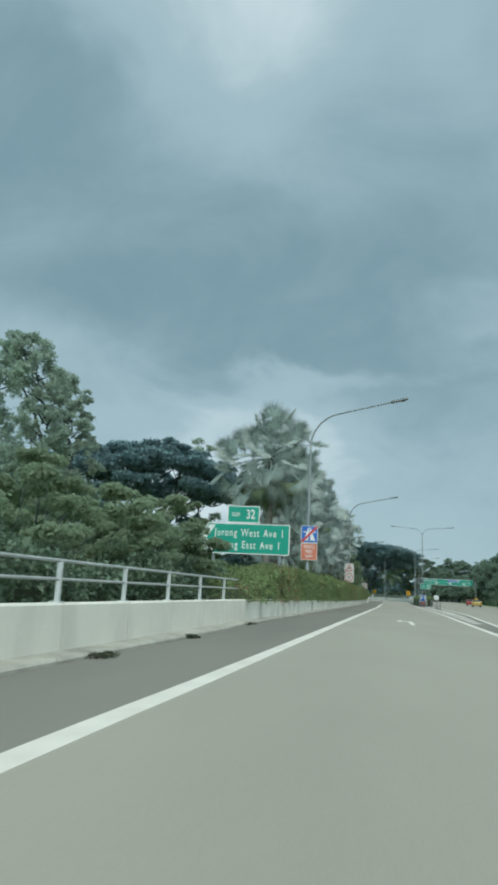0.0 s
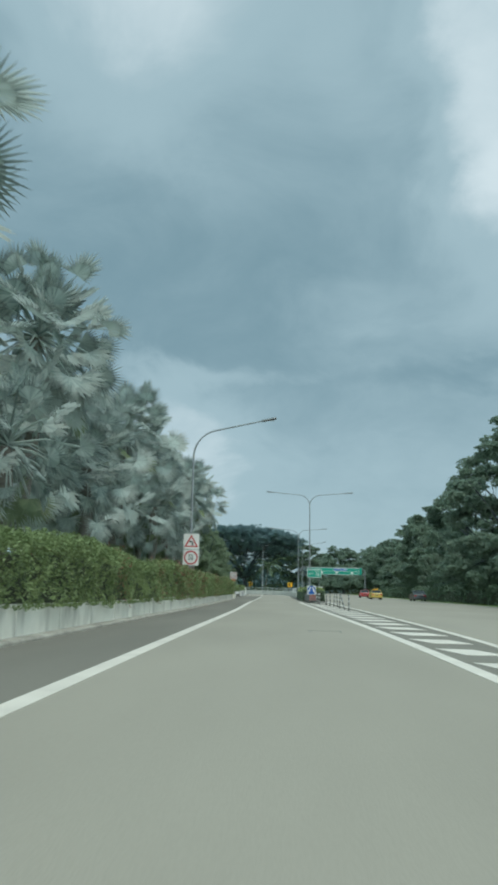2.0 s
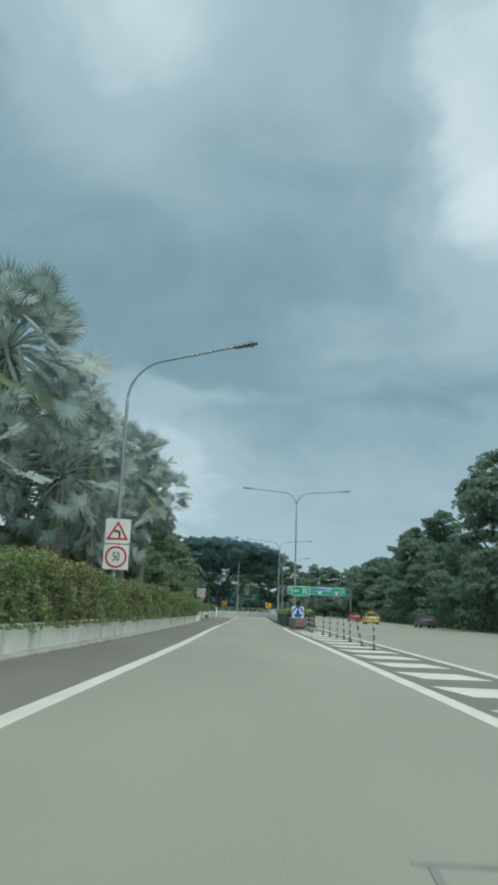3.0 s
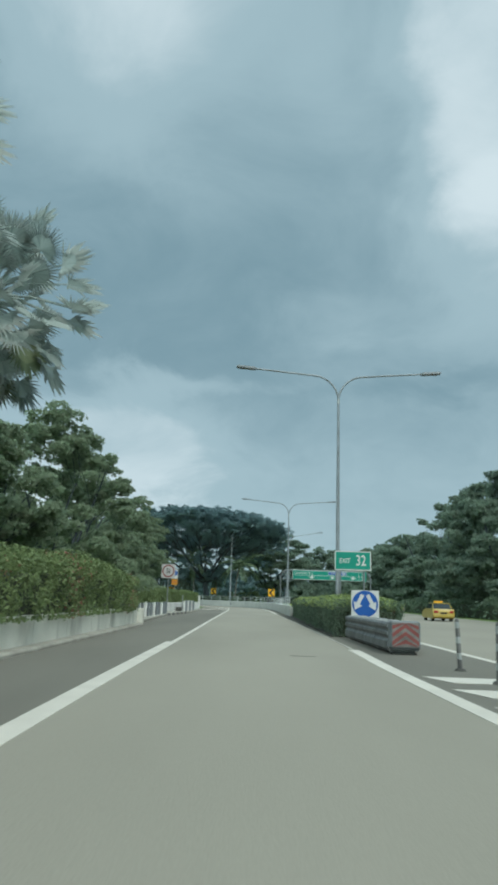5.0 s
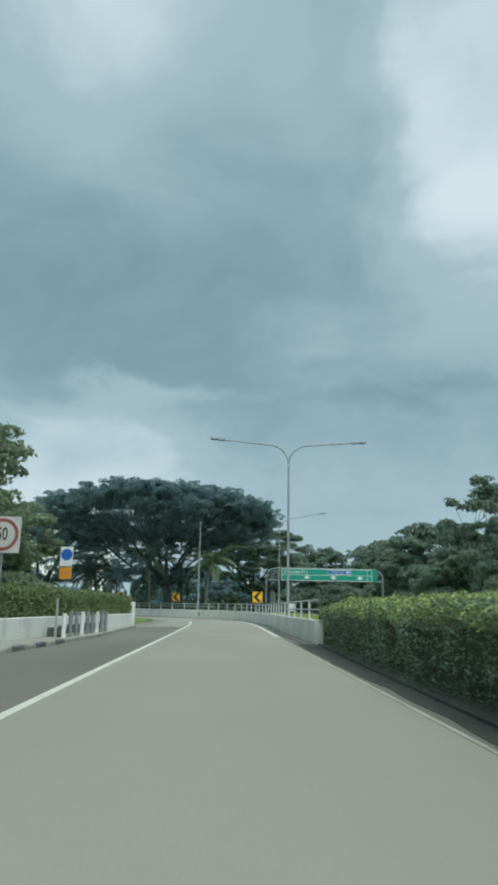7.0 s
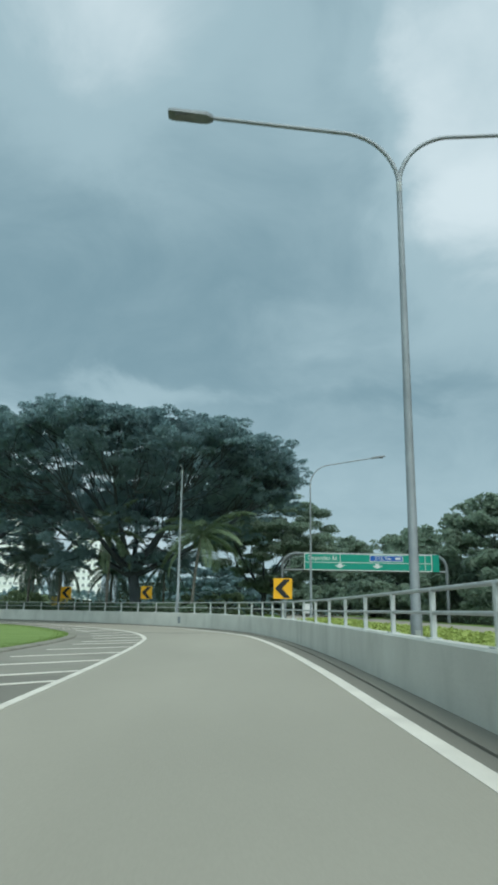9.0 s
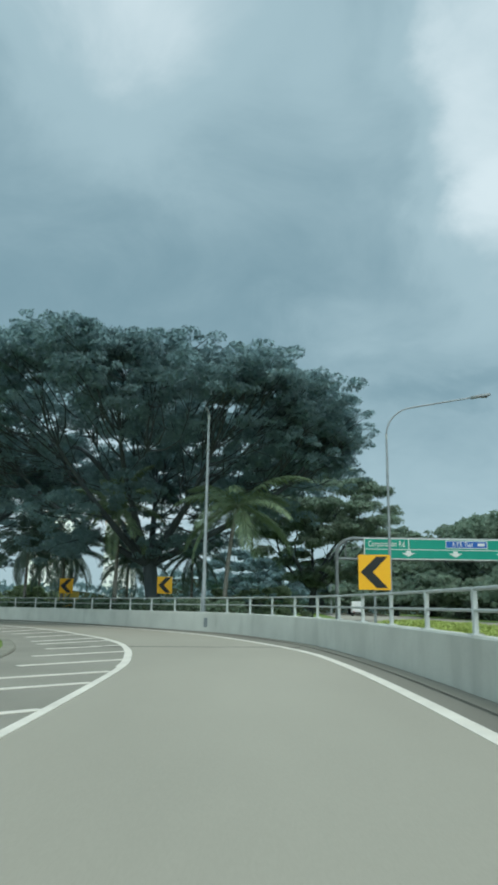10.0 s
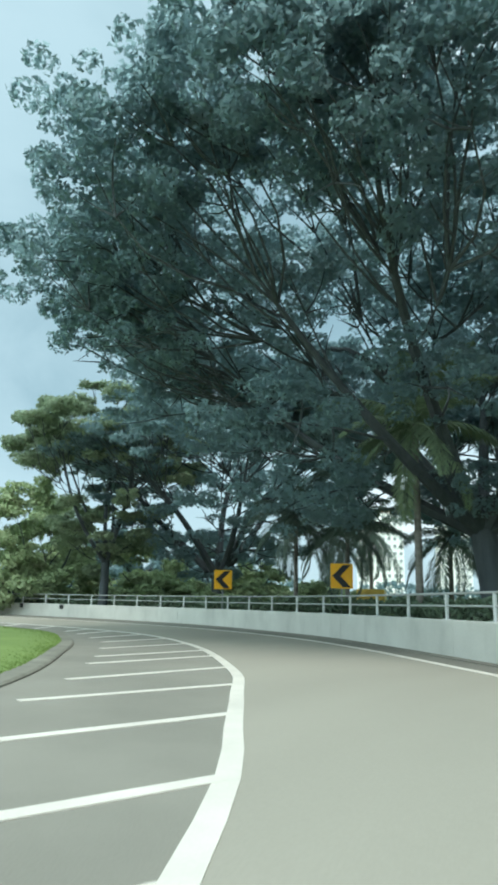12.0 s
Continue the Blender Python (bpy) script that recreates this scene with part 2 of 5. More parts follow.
leaf_grey = material("pale_grey_leaf", (0.27, 0.35, 0.29), (0.42, 0.50, 0.42), 0.6, 0.2, 2, 0.0, island=0.3, thin=0.65)
leaf_fan = material("silver_fan_leaf", (0.165, 0.225, 0.21), (0.42, 0.495, 0.465), 0.5, 0.3, 3, 0.0, island=0.5, thin=0.35)
leaf_fan_old = material("yellowing_fan_leaf", (0.12, 0.17, 0.10), (0.21, 0.265, 0.15), 0.6, 0.3, 3, 0.0, island=0.4, thin=0.2)
leaf_coco = material("coconut_leaf", (0.095, 0.15, 0.09), (0.18, 0.245, 0.145), 0.5, 0.3, 3, 0.0, island=0.4, thin=0.25)
# darker copy of the coconut leaf; the great crown's shade is in its colour
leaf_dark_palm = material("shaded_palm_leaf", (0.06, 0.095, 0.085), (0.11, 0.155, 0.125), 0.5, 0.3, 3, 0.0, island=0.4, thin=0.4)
leaf_hedge = material("hedge_leaf", (0.085, 0.13, 0.055), (0.19, 0.255, 0.105), 0.55, 0.5, 3, 0.0, island=0.5, thin=0.2)
# two tones of the median hedge: sides darkened as shade, tops lightened as skylit
leaf_median = material("shaded_hedge_leaf", (0.075, 0.12, 0.085), (0.14, 0.20, 0.13), 0.6, 0.5, 3, 0.0, island=0.3, thin=0.2)
leaf_lime = material("top_lit_lime_leaf", (0.18, 0.245, 0.075), (0.35, 0.43, 0.15), 0.55, 0.5, 3, 0.0, island=0.5, thin=0.25)
leaf_verge = material("verge_lime_leaf", (0.29, 0.36, 0.085), (0.38, 0.45, 0.125), 0.6, 0.5, 3, 0.0, island=0.3, thin=0.3)
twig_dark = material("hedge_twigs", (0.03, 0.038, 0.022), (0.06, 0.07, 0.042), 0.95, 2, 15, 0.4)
flower_mat = material("crimson_bracts", (0.19, 0.065, 0.055), (0.3, 0.12, 0.09), 0.6, 1, 6, 0.0, island=0.4, thin=0.3)
tyre_mat = material("tyre_rubber", (0.012, 0.012, 0.012), (0.025, 0.025, 0.025), 0.85, 4, 30)
glass_dark = material("tinted_glass", (0.012, 0.016, 0.018), (0.02, 0.025, 0.027), 0.12, 1, 5, 0.0, spec=0.6)
car_red = material("car_red", (0.25, 0.02, 0.02), (0.3, 0.03, 0.03), 0.3, 1, 5, 0.0, spec=0.6)
car_dark = material("car_slate", (0.035, 0.045, 0.05), (0.05, 0.06, 0.068), 0.3, 1, 5, 0.0, spec=0.6)
car_yellow = material("car_yellow", (0.40, 0.29, 0.05), (0.47, 0.34, 0.07), 0.3, 1, 5, 0.0, spec=0.6)
car_white = material("car_white", (0.62, 0.63, 0.63), (0.72, 0.73, 0.73), 0.35, 1, 5, 0.0, spec=0.6)
tail_red = material("tail_lamp_red", (0.3, 0.01, 0.01), (0.4, 0.02, 0.02), 0.3, 1, 5, 0.0)
chrome = material("bright_metal", (0.5, 0.5, 0.5), (0.6, 0.6, 0.6), 0.3, 2, 20, 0.0, metal=0.8)
block_white = material("apartment_render", (0.72, 0.72, 0.72), (0.82, 0.82, 0.81), 0.85, 0.2, 6, 0.1)
block_glass = material("apartment_window", (0.16, 0.18, 0.19), (0.30, 0.32, 0.33), 0.25, 0.8, 4, 0.0, piece=0.3)
block_pink = material("roof_terracotta", (0.32, 0.14, 0.08), (0.42, 0.2, 0.12), 0.85, 1, 12, 0.2)


# ---------------------------------------------------------------- mesh tools
class Build:
    """Points and faces of one mesh."""

    def __init__(self):
        self.v, self.f = [], []

    def add(self, verts, faces):
        k = len(self.v)
        self.v += [tuple(p) for p in verts]
        self.f += [tuple(i + k for i in face) for face in faces]
        return self

    def box(self, x0, x1, y0, y1, z0, z1, bevel=0.0):
        if not bevel:
            c = [(x, y, z) for z in (z0, z1) for x, y in ((x0, y0), (x1, y0), (x1, y1), (x0, y1))]
            return self.add(c, [(3, 2, 1, 0), (4, 5, 6, 7), (0, 1, 5, 4), (1, 2, 6, 5), (2, 3, 7, 6), (3, 0, 4, 7)])
        b = bevel
        ring = lambda i, z: [(x0 + i, y0 + b, z), (x0 + b, y0 + i, z), (x1 - b, y0 + i, z), (x1 - i, y0 + b, z), (x1 - i, y1 - b, z), (x1 - b, y1 - i, z), (x0 + b, y1 - i, z), (x0 + i, y1 - b, z)]
        return self.loft([ring(b * 0.9, z0), ring(0, z0 + b), ring(0, z1 - b), ring(b * 0.9, z1)])

    def loft(self, rings, caps=True, closed=True):
        n, k = len(rings[0]), len(self.v)
        self.v += [tuple(p) for r in rings for p in r]
        for a in range(len(rings) - 1):
            for i in range(n if closed else n - 1):
                j = (i + 1) % n
                self.f.append((k + a * n + i, k + a * n + j, k + (a + 1) * n + j, k + (a + 1) * n + i))
        if caps and closed:
            self.f.append(tuple(k + i for i in reversed(range(n))))
            self.f.append(tuple(k + (len(rings) - 1) * n + i for i in range(n)))
        return self

    def tube(self, path, radii, sides=8, caps=True):
        path = [Vector(p) for p in path]
        if isinstance(radii, (int, float)):
            radii = [radii] * len(path)
        rings, side = [], None
        for i, p in enumerate(path):
            d = (path[min(i + 1, len(path) - 1)] - path[max(i - 1, 0)]).normalized()
            side = d.orthogonal() if side is None else (side - d * side.dot(d))
            side = side.normalized() if side.length > 1e-5 else d.orthogonal().normalized()
            up = d.cross(side)
            rings.append([p + (side * math.cos(2 * math.pi * s / sides) + up * math.sin(2 * math.pi * s / sides)) * radii[i] for s in range(sides)])
        return self.loft(rings, caps)

    def prism(self, outline, y0, y1):
        """An outline in x and z, drawn out from y0 to y1."""
        n = len(outline)
        return self.loft([[(x, y0, z) for x, z in outline], [(x, y1, z) for x, z in outline]])

    def slab(self, outline, z0, z1):
        return self.loft([[(x, y, z0) for x, y in outline], [(x, y, z1) for x, y in outline]])

    def mesh(self, name, mat, smooth=False):
        me = bpy.data.meshes.new(name)
        me.from_pydata(self.v, [], self.f)
        me.materials.append(mat)
        if smooth:
            me.polygons.foreach_set("use_smooth", [True] * len(me.polygons))
            me.set_sharp_from_angle(angle=radians(40))
        me.update()
        return me


def quad_mesh(name, verts, mat, k=4):
    """A mesh of loose leaves from an array of k points each."""
    n = len(verts) // k
    me = bpy.data.meshes.new(name)
    me.vertices.add(k * n)
    me.vertices.foreach_set("co", np.ascontiguousarray(verts, dtype=np.float32).ravel())
    me.loops.add(k * n)
    me.loops.foreach_set("vertex_index", np.arange(k * n, dtype=np.int32))
    me.polygons.add(n)
    me.polygons.foreach_set("loop_start", np.arange(0, k * n, k, dtype=np.int32))
    me.materials.append(mat)
    me.update(calc_edges=True)
    return me


def thing(name, x=0.0, y=0.0, z=0.0, turn=0.0, label="", category="", group="", kind=""):
    ob = new(name)
    ob.empty_display_size = 0.2
    ob.matrix_basis = pose(x, y, z, 0, 0, turn)
    return tagged(ob, label, category, group, kind)


def part(name, build, mat, parent=None, label="", at=None, smooth=False):
    me = build.mesh(name, mat, smooth) if isinstance(build, Build) else build
    ob = new(name, me)
    if parent is not None:
        ob.parent = parent
    if at is not None:
        ob.matrix_basis = at
    return tagged(ob, label)


def solid(name, build, mat, label="", category="", kind="", group="", smooth=False):
    """A thing or a piece of the setting that is one mesh."""
    me = build.mesh(name, mat, smooth) if isinstance(build, Build) else build
    return tagged(new(name, me), label, category, group, kind)


def curve(points, step=2.0):
    """A smooth line through (y, x) points, as an even run of (x, y)."""
    p = [Vector((x, y)) for y, x in points]
    p = [p[0] * 2 - p[1]] + p + [p[-1] * 2 - p[-2]]
    out = []
    for i in range(1, len(p) - 2):
        a, b, c, d = p[i - 1 : i + 3]
        n = max(2, int((c - b).length / 0.5))
        for k in range(n):
            t = k / n
            out.append(0.5 * (2 * b + (c - a) * t + (2 * a - 5 * b + 4 * c - d) * t * t + (3 * b - a - 3 * c + d) * t**3))
    out.append(p[-2])
    run, left = [out[0]], step
    for a, b in zip(out, out[1:]):
        seg = (b - a).length
        while seg >= left:
            a = a + (b - a).normalized() * left
            run.append(a.copy())
            seg, left = (b - a).length, step
        left -= seg
    run.append(out[-1])
    return run


def normals(run):
    """The way to the right of a line, at each of its points."""
    out = []
    for i in range(len(run)):
        d = (run[min(i + 1, len(run) - 1)] - run[max(i - 1, 0)]).normalized()
        out.append(Vector((d.y, -d.x)))
    return out


def ribbon(run, a, b, z0, z1, build=None):
    """A band with thickness along a line, from a to b metres to its right."""
    build = build or Build()
    n = normals(run)
    A = [p + q * (a(p.y) if callable(a) else a) for p, q in zip(run, n)]
    B = [p + q * (b(p.y) if callable(b) else b) for p, q in zip(run, n)]
    top = (lambda p: z1(p.y)) if callable(z1) else (lambda p: z1)
    return build.loft([[(*p, z0), (*q, z0), (*q, top(c)), (*p, top(c))] for p, q, c in zip(A, B, run)])


def cut(run, y0, y1):
    return [p for p in run if y0 <= p.y <= y1]


def resample(run, n):
    d = [0.0]
    for a, b in zip(run, run[1:]):
        d.append(d[-1] + (b - a).length)
    out, k = [], 0
    for i in range(n):
        s = d[-1] * i / (n - 1)
        while k < len(run) - 2 and d[k + 1] < s:
            k += 1
        t = (s - d[k]) / max(1e-6, d[k + 1] - d[k])
        out.append(run[k].lerp(run[k + 1], t))
    return out


def sheet(left, right, z, n, thick=0.1):
    a, b = resample(left, n), resample(right, n)
    return Build().loft([[(*p, z - thick), (*q, z - thick), (*q, z), (*p, z)] for p, q in zip(a, b)])


FONT_CACHE = {}


def lettering(body, height, mat, narrow=0.8, spread=1.0):
    """Raised letters in the x-z plane, their middle at the origin, facing -y."""
    key = (body, height, narrow, spread, mat.name)
    if key not in FONT_CACHE:
        cu = bpy.data.curves.new("lettering", "FONT")
        cu.body, cu.align_x, cu.align_y, cu.extrude, cu.resolution_u = body, "CENTER", "CENTER", 0.002, 3
        cu.size, cu.offset = height * 1.4, height * 0.012
        cu.space_character, cu.space_word = spread, 1 + (spread - 1) * 1.5
        ob = new("lettering", cu)
        bpy.context.view_layer.update()
        me = bpy.data.meshes.new_from_object(ob.evaluated_get(bpy.context.evaluated_depsgraph_get()))
        bpy.data.objects.remove(ob)
        me.transform(Matrix.Rotation(radians(90), 4, "X") @ Matrix.Diagonal((narrow, 1, 1, 1)))
        me.materials.clear()
        me.materials.append(mat)
        me.name = "lettering"
        FONT_CACHE[key] = me
    return FONT_CACHE[key]


def rounded(w, h, r, n=4):
    """A rounded rectangle in x and z round the origin."""
    out = []
    for cx, cz, a in ((w / 2 - r, h / 2 - r, 0), (-w / 2 + r, h / 2 - r, 90), (-w / 2 + r, -h / 2 + r, 180), (w / 2 - r, -h / 2 + r, 270)):
        for i in range(n + 1):
            t = radians(a + 90 * i / n)
            out.append((cx + r * math.cos(t), cz + r * math.sin(t)))
    return out


def circle(r, n=40):
    return [(r * math.cos(2 * math.pi * i / n), r * math.sin(2 * math.pi * i / n)) for i in range(n)]


def frame_of(outer, inner, y0, y1):
    """A flat ring between two outlines of as many points, facing -y."""
    n = len(outer)
    rings = [[(x, y, z) for x, z in o] for o, y in ((outer, y1), (outer, y0), (inner, y0), (inner, y1))]
    b = Build().loft(rings, caps=False)
    return b


# ---------------------------------------------------------------- ground, roads and markings
LEFT_LINE = [(-40, -3.0), (0, -2.56), (10, -2.36), (20, -2.16), (40, -1.78), (60, -1.38), (80, -1.0), (100, -0.9), (115, -0.74), (137, -0.58), (160, -0.36), (176, -0.32), (186, -0.62), (190, -1.08), (193, -1.65), (196, -2.45), (199.3, -3.72), (201.5, -4.85), (204, -6.15), (207, -7.85), (213, -12.4), (218, -18.0), (221, -25), (222.5, -33), (223, -42), (222, -56)]
RIGHT_LINE = [(-40, 3.4), (0, 3.75), (42, 4.05), (60, 4.22), (100, 3.98), (113, 4.15), (145, 4.3), (165, 4.45), (173, 4.5), (182, 4.35), (189, 3.95), (194, 3.2), (201.5, 0.8), (207, -1.85), (212, -5.35), (216.6, -8.9), (221, -13.2), (225.5, -19.5), (229, -27.5), (231.5, -37), (232.5, -48), (231, -60)]
RIGHT_WALL = [(149.5, 5.12), (161, 5.1), (170, 5.3), (178, 5.35), (186, 5.1), (192, 4.55), (197, 3.75), (202, 2.25), (206.6, 0.2), (211.5, -3.3), (216.8, -7.3), (221.6, -11.3), (225.6, -15.8), (230, -21.8), (233, -28), (235.5, -37), (236.5, -48), (235.5, -60)]
LEFT_WALL = [(-40, -5.6), (0, -5.22), (25, -5.1), (40, -4.78), (62, -4.3), (80, -3.8), (105, -3.5), (122, -3.32)]
LAWN_EDGE = [(169, -4.4), (176, -3.6), (184, -3.35), (190, -4.0), (195, -5.6), (200.4, -8.0), (204, -10.0), (208, -12.9), (212, -16.1), (216, -20.6), (218.3, -26.5), (219.3, -33.5), (219.7, -42), (217.5, -56)]
EXPRESS_LEFT = [(-60, 3.9), (0, 4.15), (25, 4.75), (48, 5.65), (65, 6.35), (113, 6.85), (150, 8.0), (200, 9.9), (235, 11.3), (300, 14.5), (420, 22)]

left_line, right_line = curve(LEFT_LINE, 1.0), curve(RIGHT_LINE, 1.0)
right_wall, left_wall = curve(RIGHT_WALL, 1.0), curve(LEFT_WALL, 1.0)
lawn_edge, express_left = curve(LAWN_EDGE, 1.0), curve(EXPRESS_LEFT, 2.0)

solid("ground", Build().box(-1500, 1500, -1200, 1800, -1.0, -0.06), grass_mat, "grassy and shaded ground running to the horizon", "ground", "structure")

base_left = left_wall + [Vector((-3.9, 123)), Vector((-5.9, 126)), Vector((-4.6, 150)), Vector((-3.9, 166))] + [p for p in lawn_edge if p.y > 169]
base_right = [p + q * 1.2 for p, q in zip(cut(right_line, -60, 149), normals(cut(right_line, -60, 149)))] + right_wall[1:]
solid("road", sheet(base_left, base_right, 0.0, 190, 0.3), dark_asphalt, "dark asphalt slip road with shoulders", "road", "structure")
solid("road_lane", sheet(left_line, right_line, 0.006, 220, 0.004), lane_asphalt, "worn pale grey asphalt of the slip road lane", "road", "structure")

hatch_left, hatch_right = [p for p in lawn_edge if p.y > 169], [p for p in left_line if p.y > 170 or p.x < -1.2 and p.y > 120]
solid("hatched_area", sheet(hatch_left, hatch_right, 0.003, 120, 0.2), hatch_asphalt, "grey asphalt inside the hatched bend", "road", "structure")
express_right = [p + q * 15.5 for p, q in zip(express_left, normals(express_left))]
solid("expressway", sheet(express_left, express_right, 0.004, 160, 0.3), lane_asphalt, "wide pale grey asphalt expressway", "road", "structure")
gore_left = cut(right_line, -40, 149)
gore_right = cut(express_left, -40, 149)
solid("gore_pavement", sheet(gore_left, gore_right, 0.002, 80, 0.2), dark_asphalt, "dark asphalt wedge between slip road and expressway", "road", "structure")


def band(name, run, a, b, label, z=0.012, paint=road_paint):
    return solid(name, ribbon(run, a, b, z - 0.008, z), paint, label, "road marking", "structure")


band("edge_line_left", cut(left_line, -40, 111.0), -0.14, 0.14, "broad white edge line on asphalt")
thin_run = [p for p in left_line if p.y > 110.2 and (p.y < 187 and p.x > -1)]
band("edge_line_left_thin", thin_run, 0.0, 0.139, "thin white edge line on asphalt", 0.0135)
curve_run = [p for p in left_line if p.y >= 186.5 or p.x < -1.0 and p.y > 120]
band("edge_line_bend", curve_run, -0.05, 0.14, "broad white line round the hatched bend")
band("edge_line_right", cut(right_line, -40, 110.4), -0.14, 0.14, "broad white edge line on asphalt")
band("edge_line_right_thin", [p for p in right_line if p.y > 109.5 and (p.y < 156 and p.x > 0)], -0.03, 0.04, "thin worn white edge line", 0.0135, worn_paint)
band("edge_line_right_bend", [p for p in right_line if p.y > 155.5], -0.11, 0.11, "white edge line along the parapet")
band("expressway_edge_line", cut(express_left, -60, 130), 0.05, 0.27, "white expressway edge line")
for k in (1, 2, 3):
    for j in range(-2, 60):
        y = j * 6.0
        seg = [p for p in express_left if y <= p.y <= y + 3.2]
        if len(seg) > 1:
            band("lane_dash", seg, 3.75 * k, 3.75 * k + 0.12, "short white lane dash")

# dirt between the lane and the median hedge, darkened to include the hedge's shadow
dirt_run = cut(right_line, 116.5, 150)
solid("dirt_strip", ribbon(dirt_run, lambda y: 0.16 + max(0.0, 0.16 * (122 - y)) - 0.2 * noise.noise((y * 0.35, 0.0, 5.0)) - 0.12 * noise.noise((y * 1.3, 0.0, 8.0)), 1.35, -0.02, 0.0095), soil_mat, "dark dirt along the median kerb, hedge shade in its colour", "dirt", "structure")

# hatching in the wedge
for y, half in [(103.1 - 1.8 * j, 0.45) for j in range(4)] + [(95.65 - 3.05 * j, 0.75) for j in range(19)]:
    a = min(right_line, key=lambda p: abs(p.y - y) + (100 if p.y > 150 else 0))
    b = min(express_left, key=lambda p: abs(p.y - y))
    x0, x1 = a.x + 0.3, b.x - 0.3
    if x1 - x0 > 0.4:
        skew = min(0.3, 0.25 * (x1 - x0))
        out = [(x0 + skew, y - half), (x1, y - half * 0.94), (x1 - skew * 0.4, y - half * 0.13), (x1 - skew, y + half * 0.8), (x0, y + half)]
        solid("hatch_bar", Build().slab(out, 0.004, 0.012), road_paint, "white chevron bar painted on asphalt", "road marking", "structure")

# hatching inside the bend
bend = [p for p in left_line if p.y > 164 and p.x > -40]
walked, due = 0.0, 4.0
for j in range(1, len(bend) - 3, 1):
    walked += (bend[j] - bend[j - 1]).length
    if walked < due:
        continue
    due += 2.8
    p, t = bend[j], (bend[j + 1] - bend[j - 1]).normalized()
    back = Matrix.Rotation(radians(-47), 2) @ (-t)
    length = 0.5
    while length < 6.5 and min((q - (p + back * length)).length for q in lawn_edge) > 0.95:
        length += 0.25
    n = Vector((back.y, -back.x)) * 0.085
    out = [p - n, p + back * length - n, p + back * length + n, p + n]
    solid("hatch_line", Build().slab([tuple(q) for q in out], 0.004, 0.013), road_paint, "thin white hatch line painted on asphalt", "road marking", "structure")

# turn arrow
arrow = [(0.42, 37.55), (0.74, 38.9), (0.74, 37.86), (1.16, 37.72), (1.24, 37.2), (1.26, 33.2), (1.06, 33.2), (1.05, 37.1), (0.74, 37.35), (0.74, 36.4)]
ab = Build()
ab.slab([arrow[0], arrow[9], arrow[8], arrow[2], arrow[1]][::-1], 0.004, 0.014)
ab.slab([arrow[2], arrow[8], arrow[7], arrow[3]], 0.004, 0.014)
ab.slab([arrow[3], arrow[7], arrow[6], arrow[5], arrow[4]], 0.004, 0.014)
solid("turn_arrow", ab, road_paint, "white left turn arrow painted on asphalt", "road marking", "structure")

# mended cuts and seams
for x, y, w, d in ((2.55, 59.65, 1.05, 0.07), (2.1, 59.25, 0.05, 0.75), (3.0, 59.25, 0.05, 0.75), (2.55, 107.3, 0.55, 0.07), (-0.2, 194.5, 7.4, 0.12)):
    turn = radians(12 if y > 150 else -3)
    c, s = math.cos(turn), math.sin(turn)
    out = [(x + c * a - s * b, y + s * a + c * b) for a, b in ((-w / 2, -d / 2), (w / 2, -d / 2), (w / 2, d / 2), (-w / 2, d / 2))]
    solid("asphalt_seam", Build().slab(out, 0.003, 0.0105), seam_black if y > 100 else seam_grey, "dark narrow seam in the asphalt", "road seam", "structure")

# lawn inside the bend
lawn = [tuple(p - q * 0.25) for p, q in zip(lawn_edge, normals(lawn_edge))] + [(-70, 215), (-60, 190), (-30, 176), (-8, 169)]
solid("lawn", Build().slab(lawn[::-1], -0.1, 0.06), lawn_mat, "mown bright green grass inside the bend", "lawn", "structure")


# ---------------------------------------------------------------- parapets and kerbs
def parapet(name, run, width, h, mat, label, panel=3.0, later=None, after=1e9, gap=0.02):
    """A concrete wall of panels with open joints; each panel is a piece."""
    top = thing(name, label=label, category="wall", kind="structure")
    inset = [run[0].lerp(run[1], 0.1)] + run[1:-1] + [run[-1].lerp(run[-2], 0.1)]
    ribbon_core = ribbon(inset, -width + 0.03, -0.03, -0.05, lambda y: h(y) - 0.04)
    part("core", ribbon_core, joint_dark, top)
    i = 0
    k = max(2, int(panel))
    while i < len(run) - 1:
        seg = run[i : i + k + 1]
        if len(seg) < 2:
            break
        seg = list(seg)
        d0, d1 = (seg[1] - seg[0]).normalized() * gap, (seg[-1] - seg[-2]).normalized() * gap
        seg[0], seg[-1] = seg[0] + d0, seg[-1] - d1
        n = normals(seg)
        rings = []
        for p, q in zip(seg, n):
            z = h(p.y)
            a, b = p - q * width, p
            rings.append([(*a, -0.05), (*b, -0.05), (*b, z - 0.03), (*(b - q * 0.03), z), (*(a + q * 0.03), z), (*a, z - 0.03)])
        part("panel", Build().loft(rings), later if later and seg[0].y > after else mat, top)
        i += k
    return top


LW_TOP = lambda y: 0.85 if y < 45 else (0.85 - 0.14 * min(1, (y - 45) / 15))
parapet("wall_left", left_wall, 0.28, LW_TOP, wall_concrete, "pale weathered concrete parapet beside the shoulder", 3, stained_concrete, 24.0)
RW_TOP = lambda y: 0.84 + 0.1 * min(1, max(0, (y - 180) / 25))
right_wall_flip = [p.copy() for p in right_wall[::-1]]
parapet("wall_right", right_wall_flip, 0.3, RW_TOP, grey_concrete, "grey concrete parapet round the bend", 9, gap=0.008)
solid("wall_toe", ribbon(right_wall_flip, 0.0, 0.36, -0.04, 0.03), dark_asphalt, "low dark concrete toe along the parapet", "kerb", "structure")
kerb_run = cut(left_wall, -40, 122)
kerb = thing("kerb_left", label="low dirty concrete kerb under the parapet", category="kerb", kind="structure")
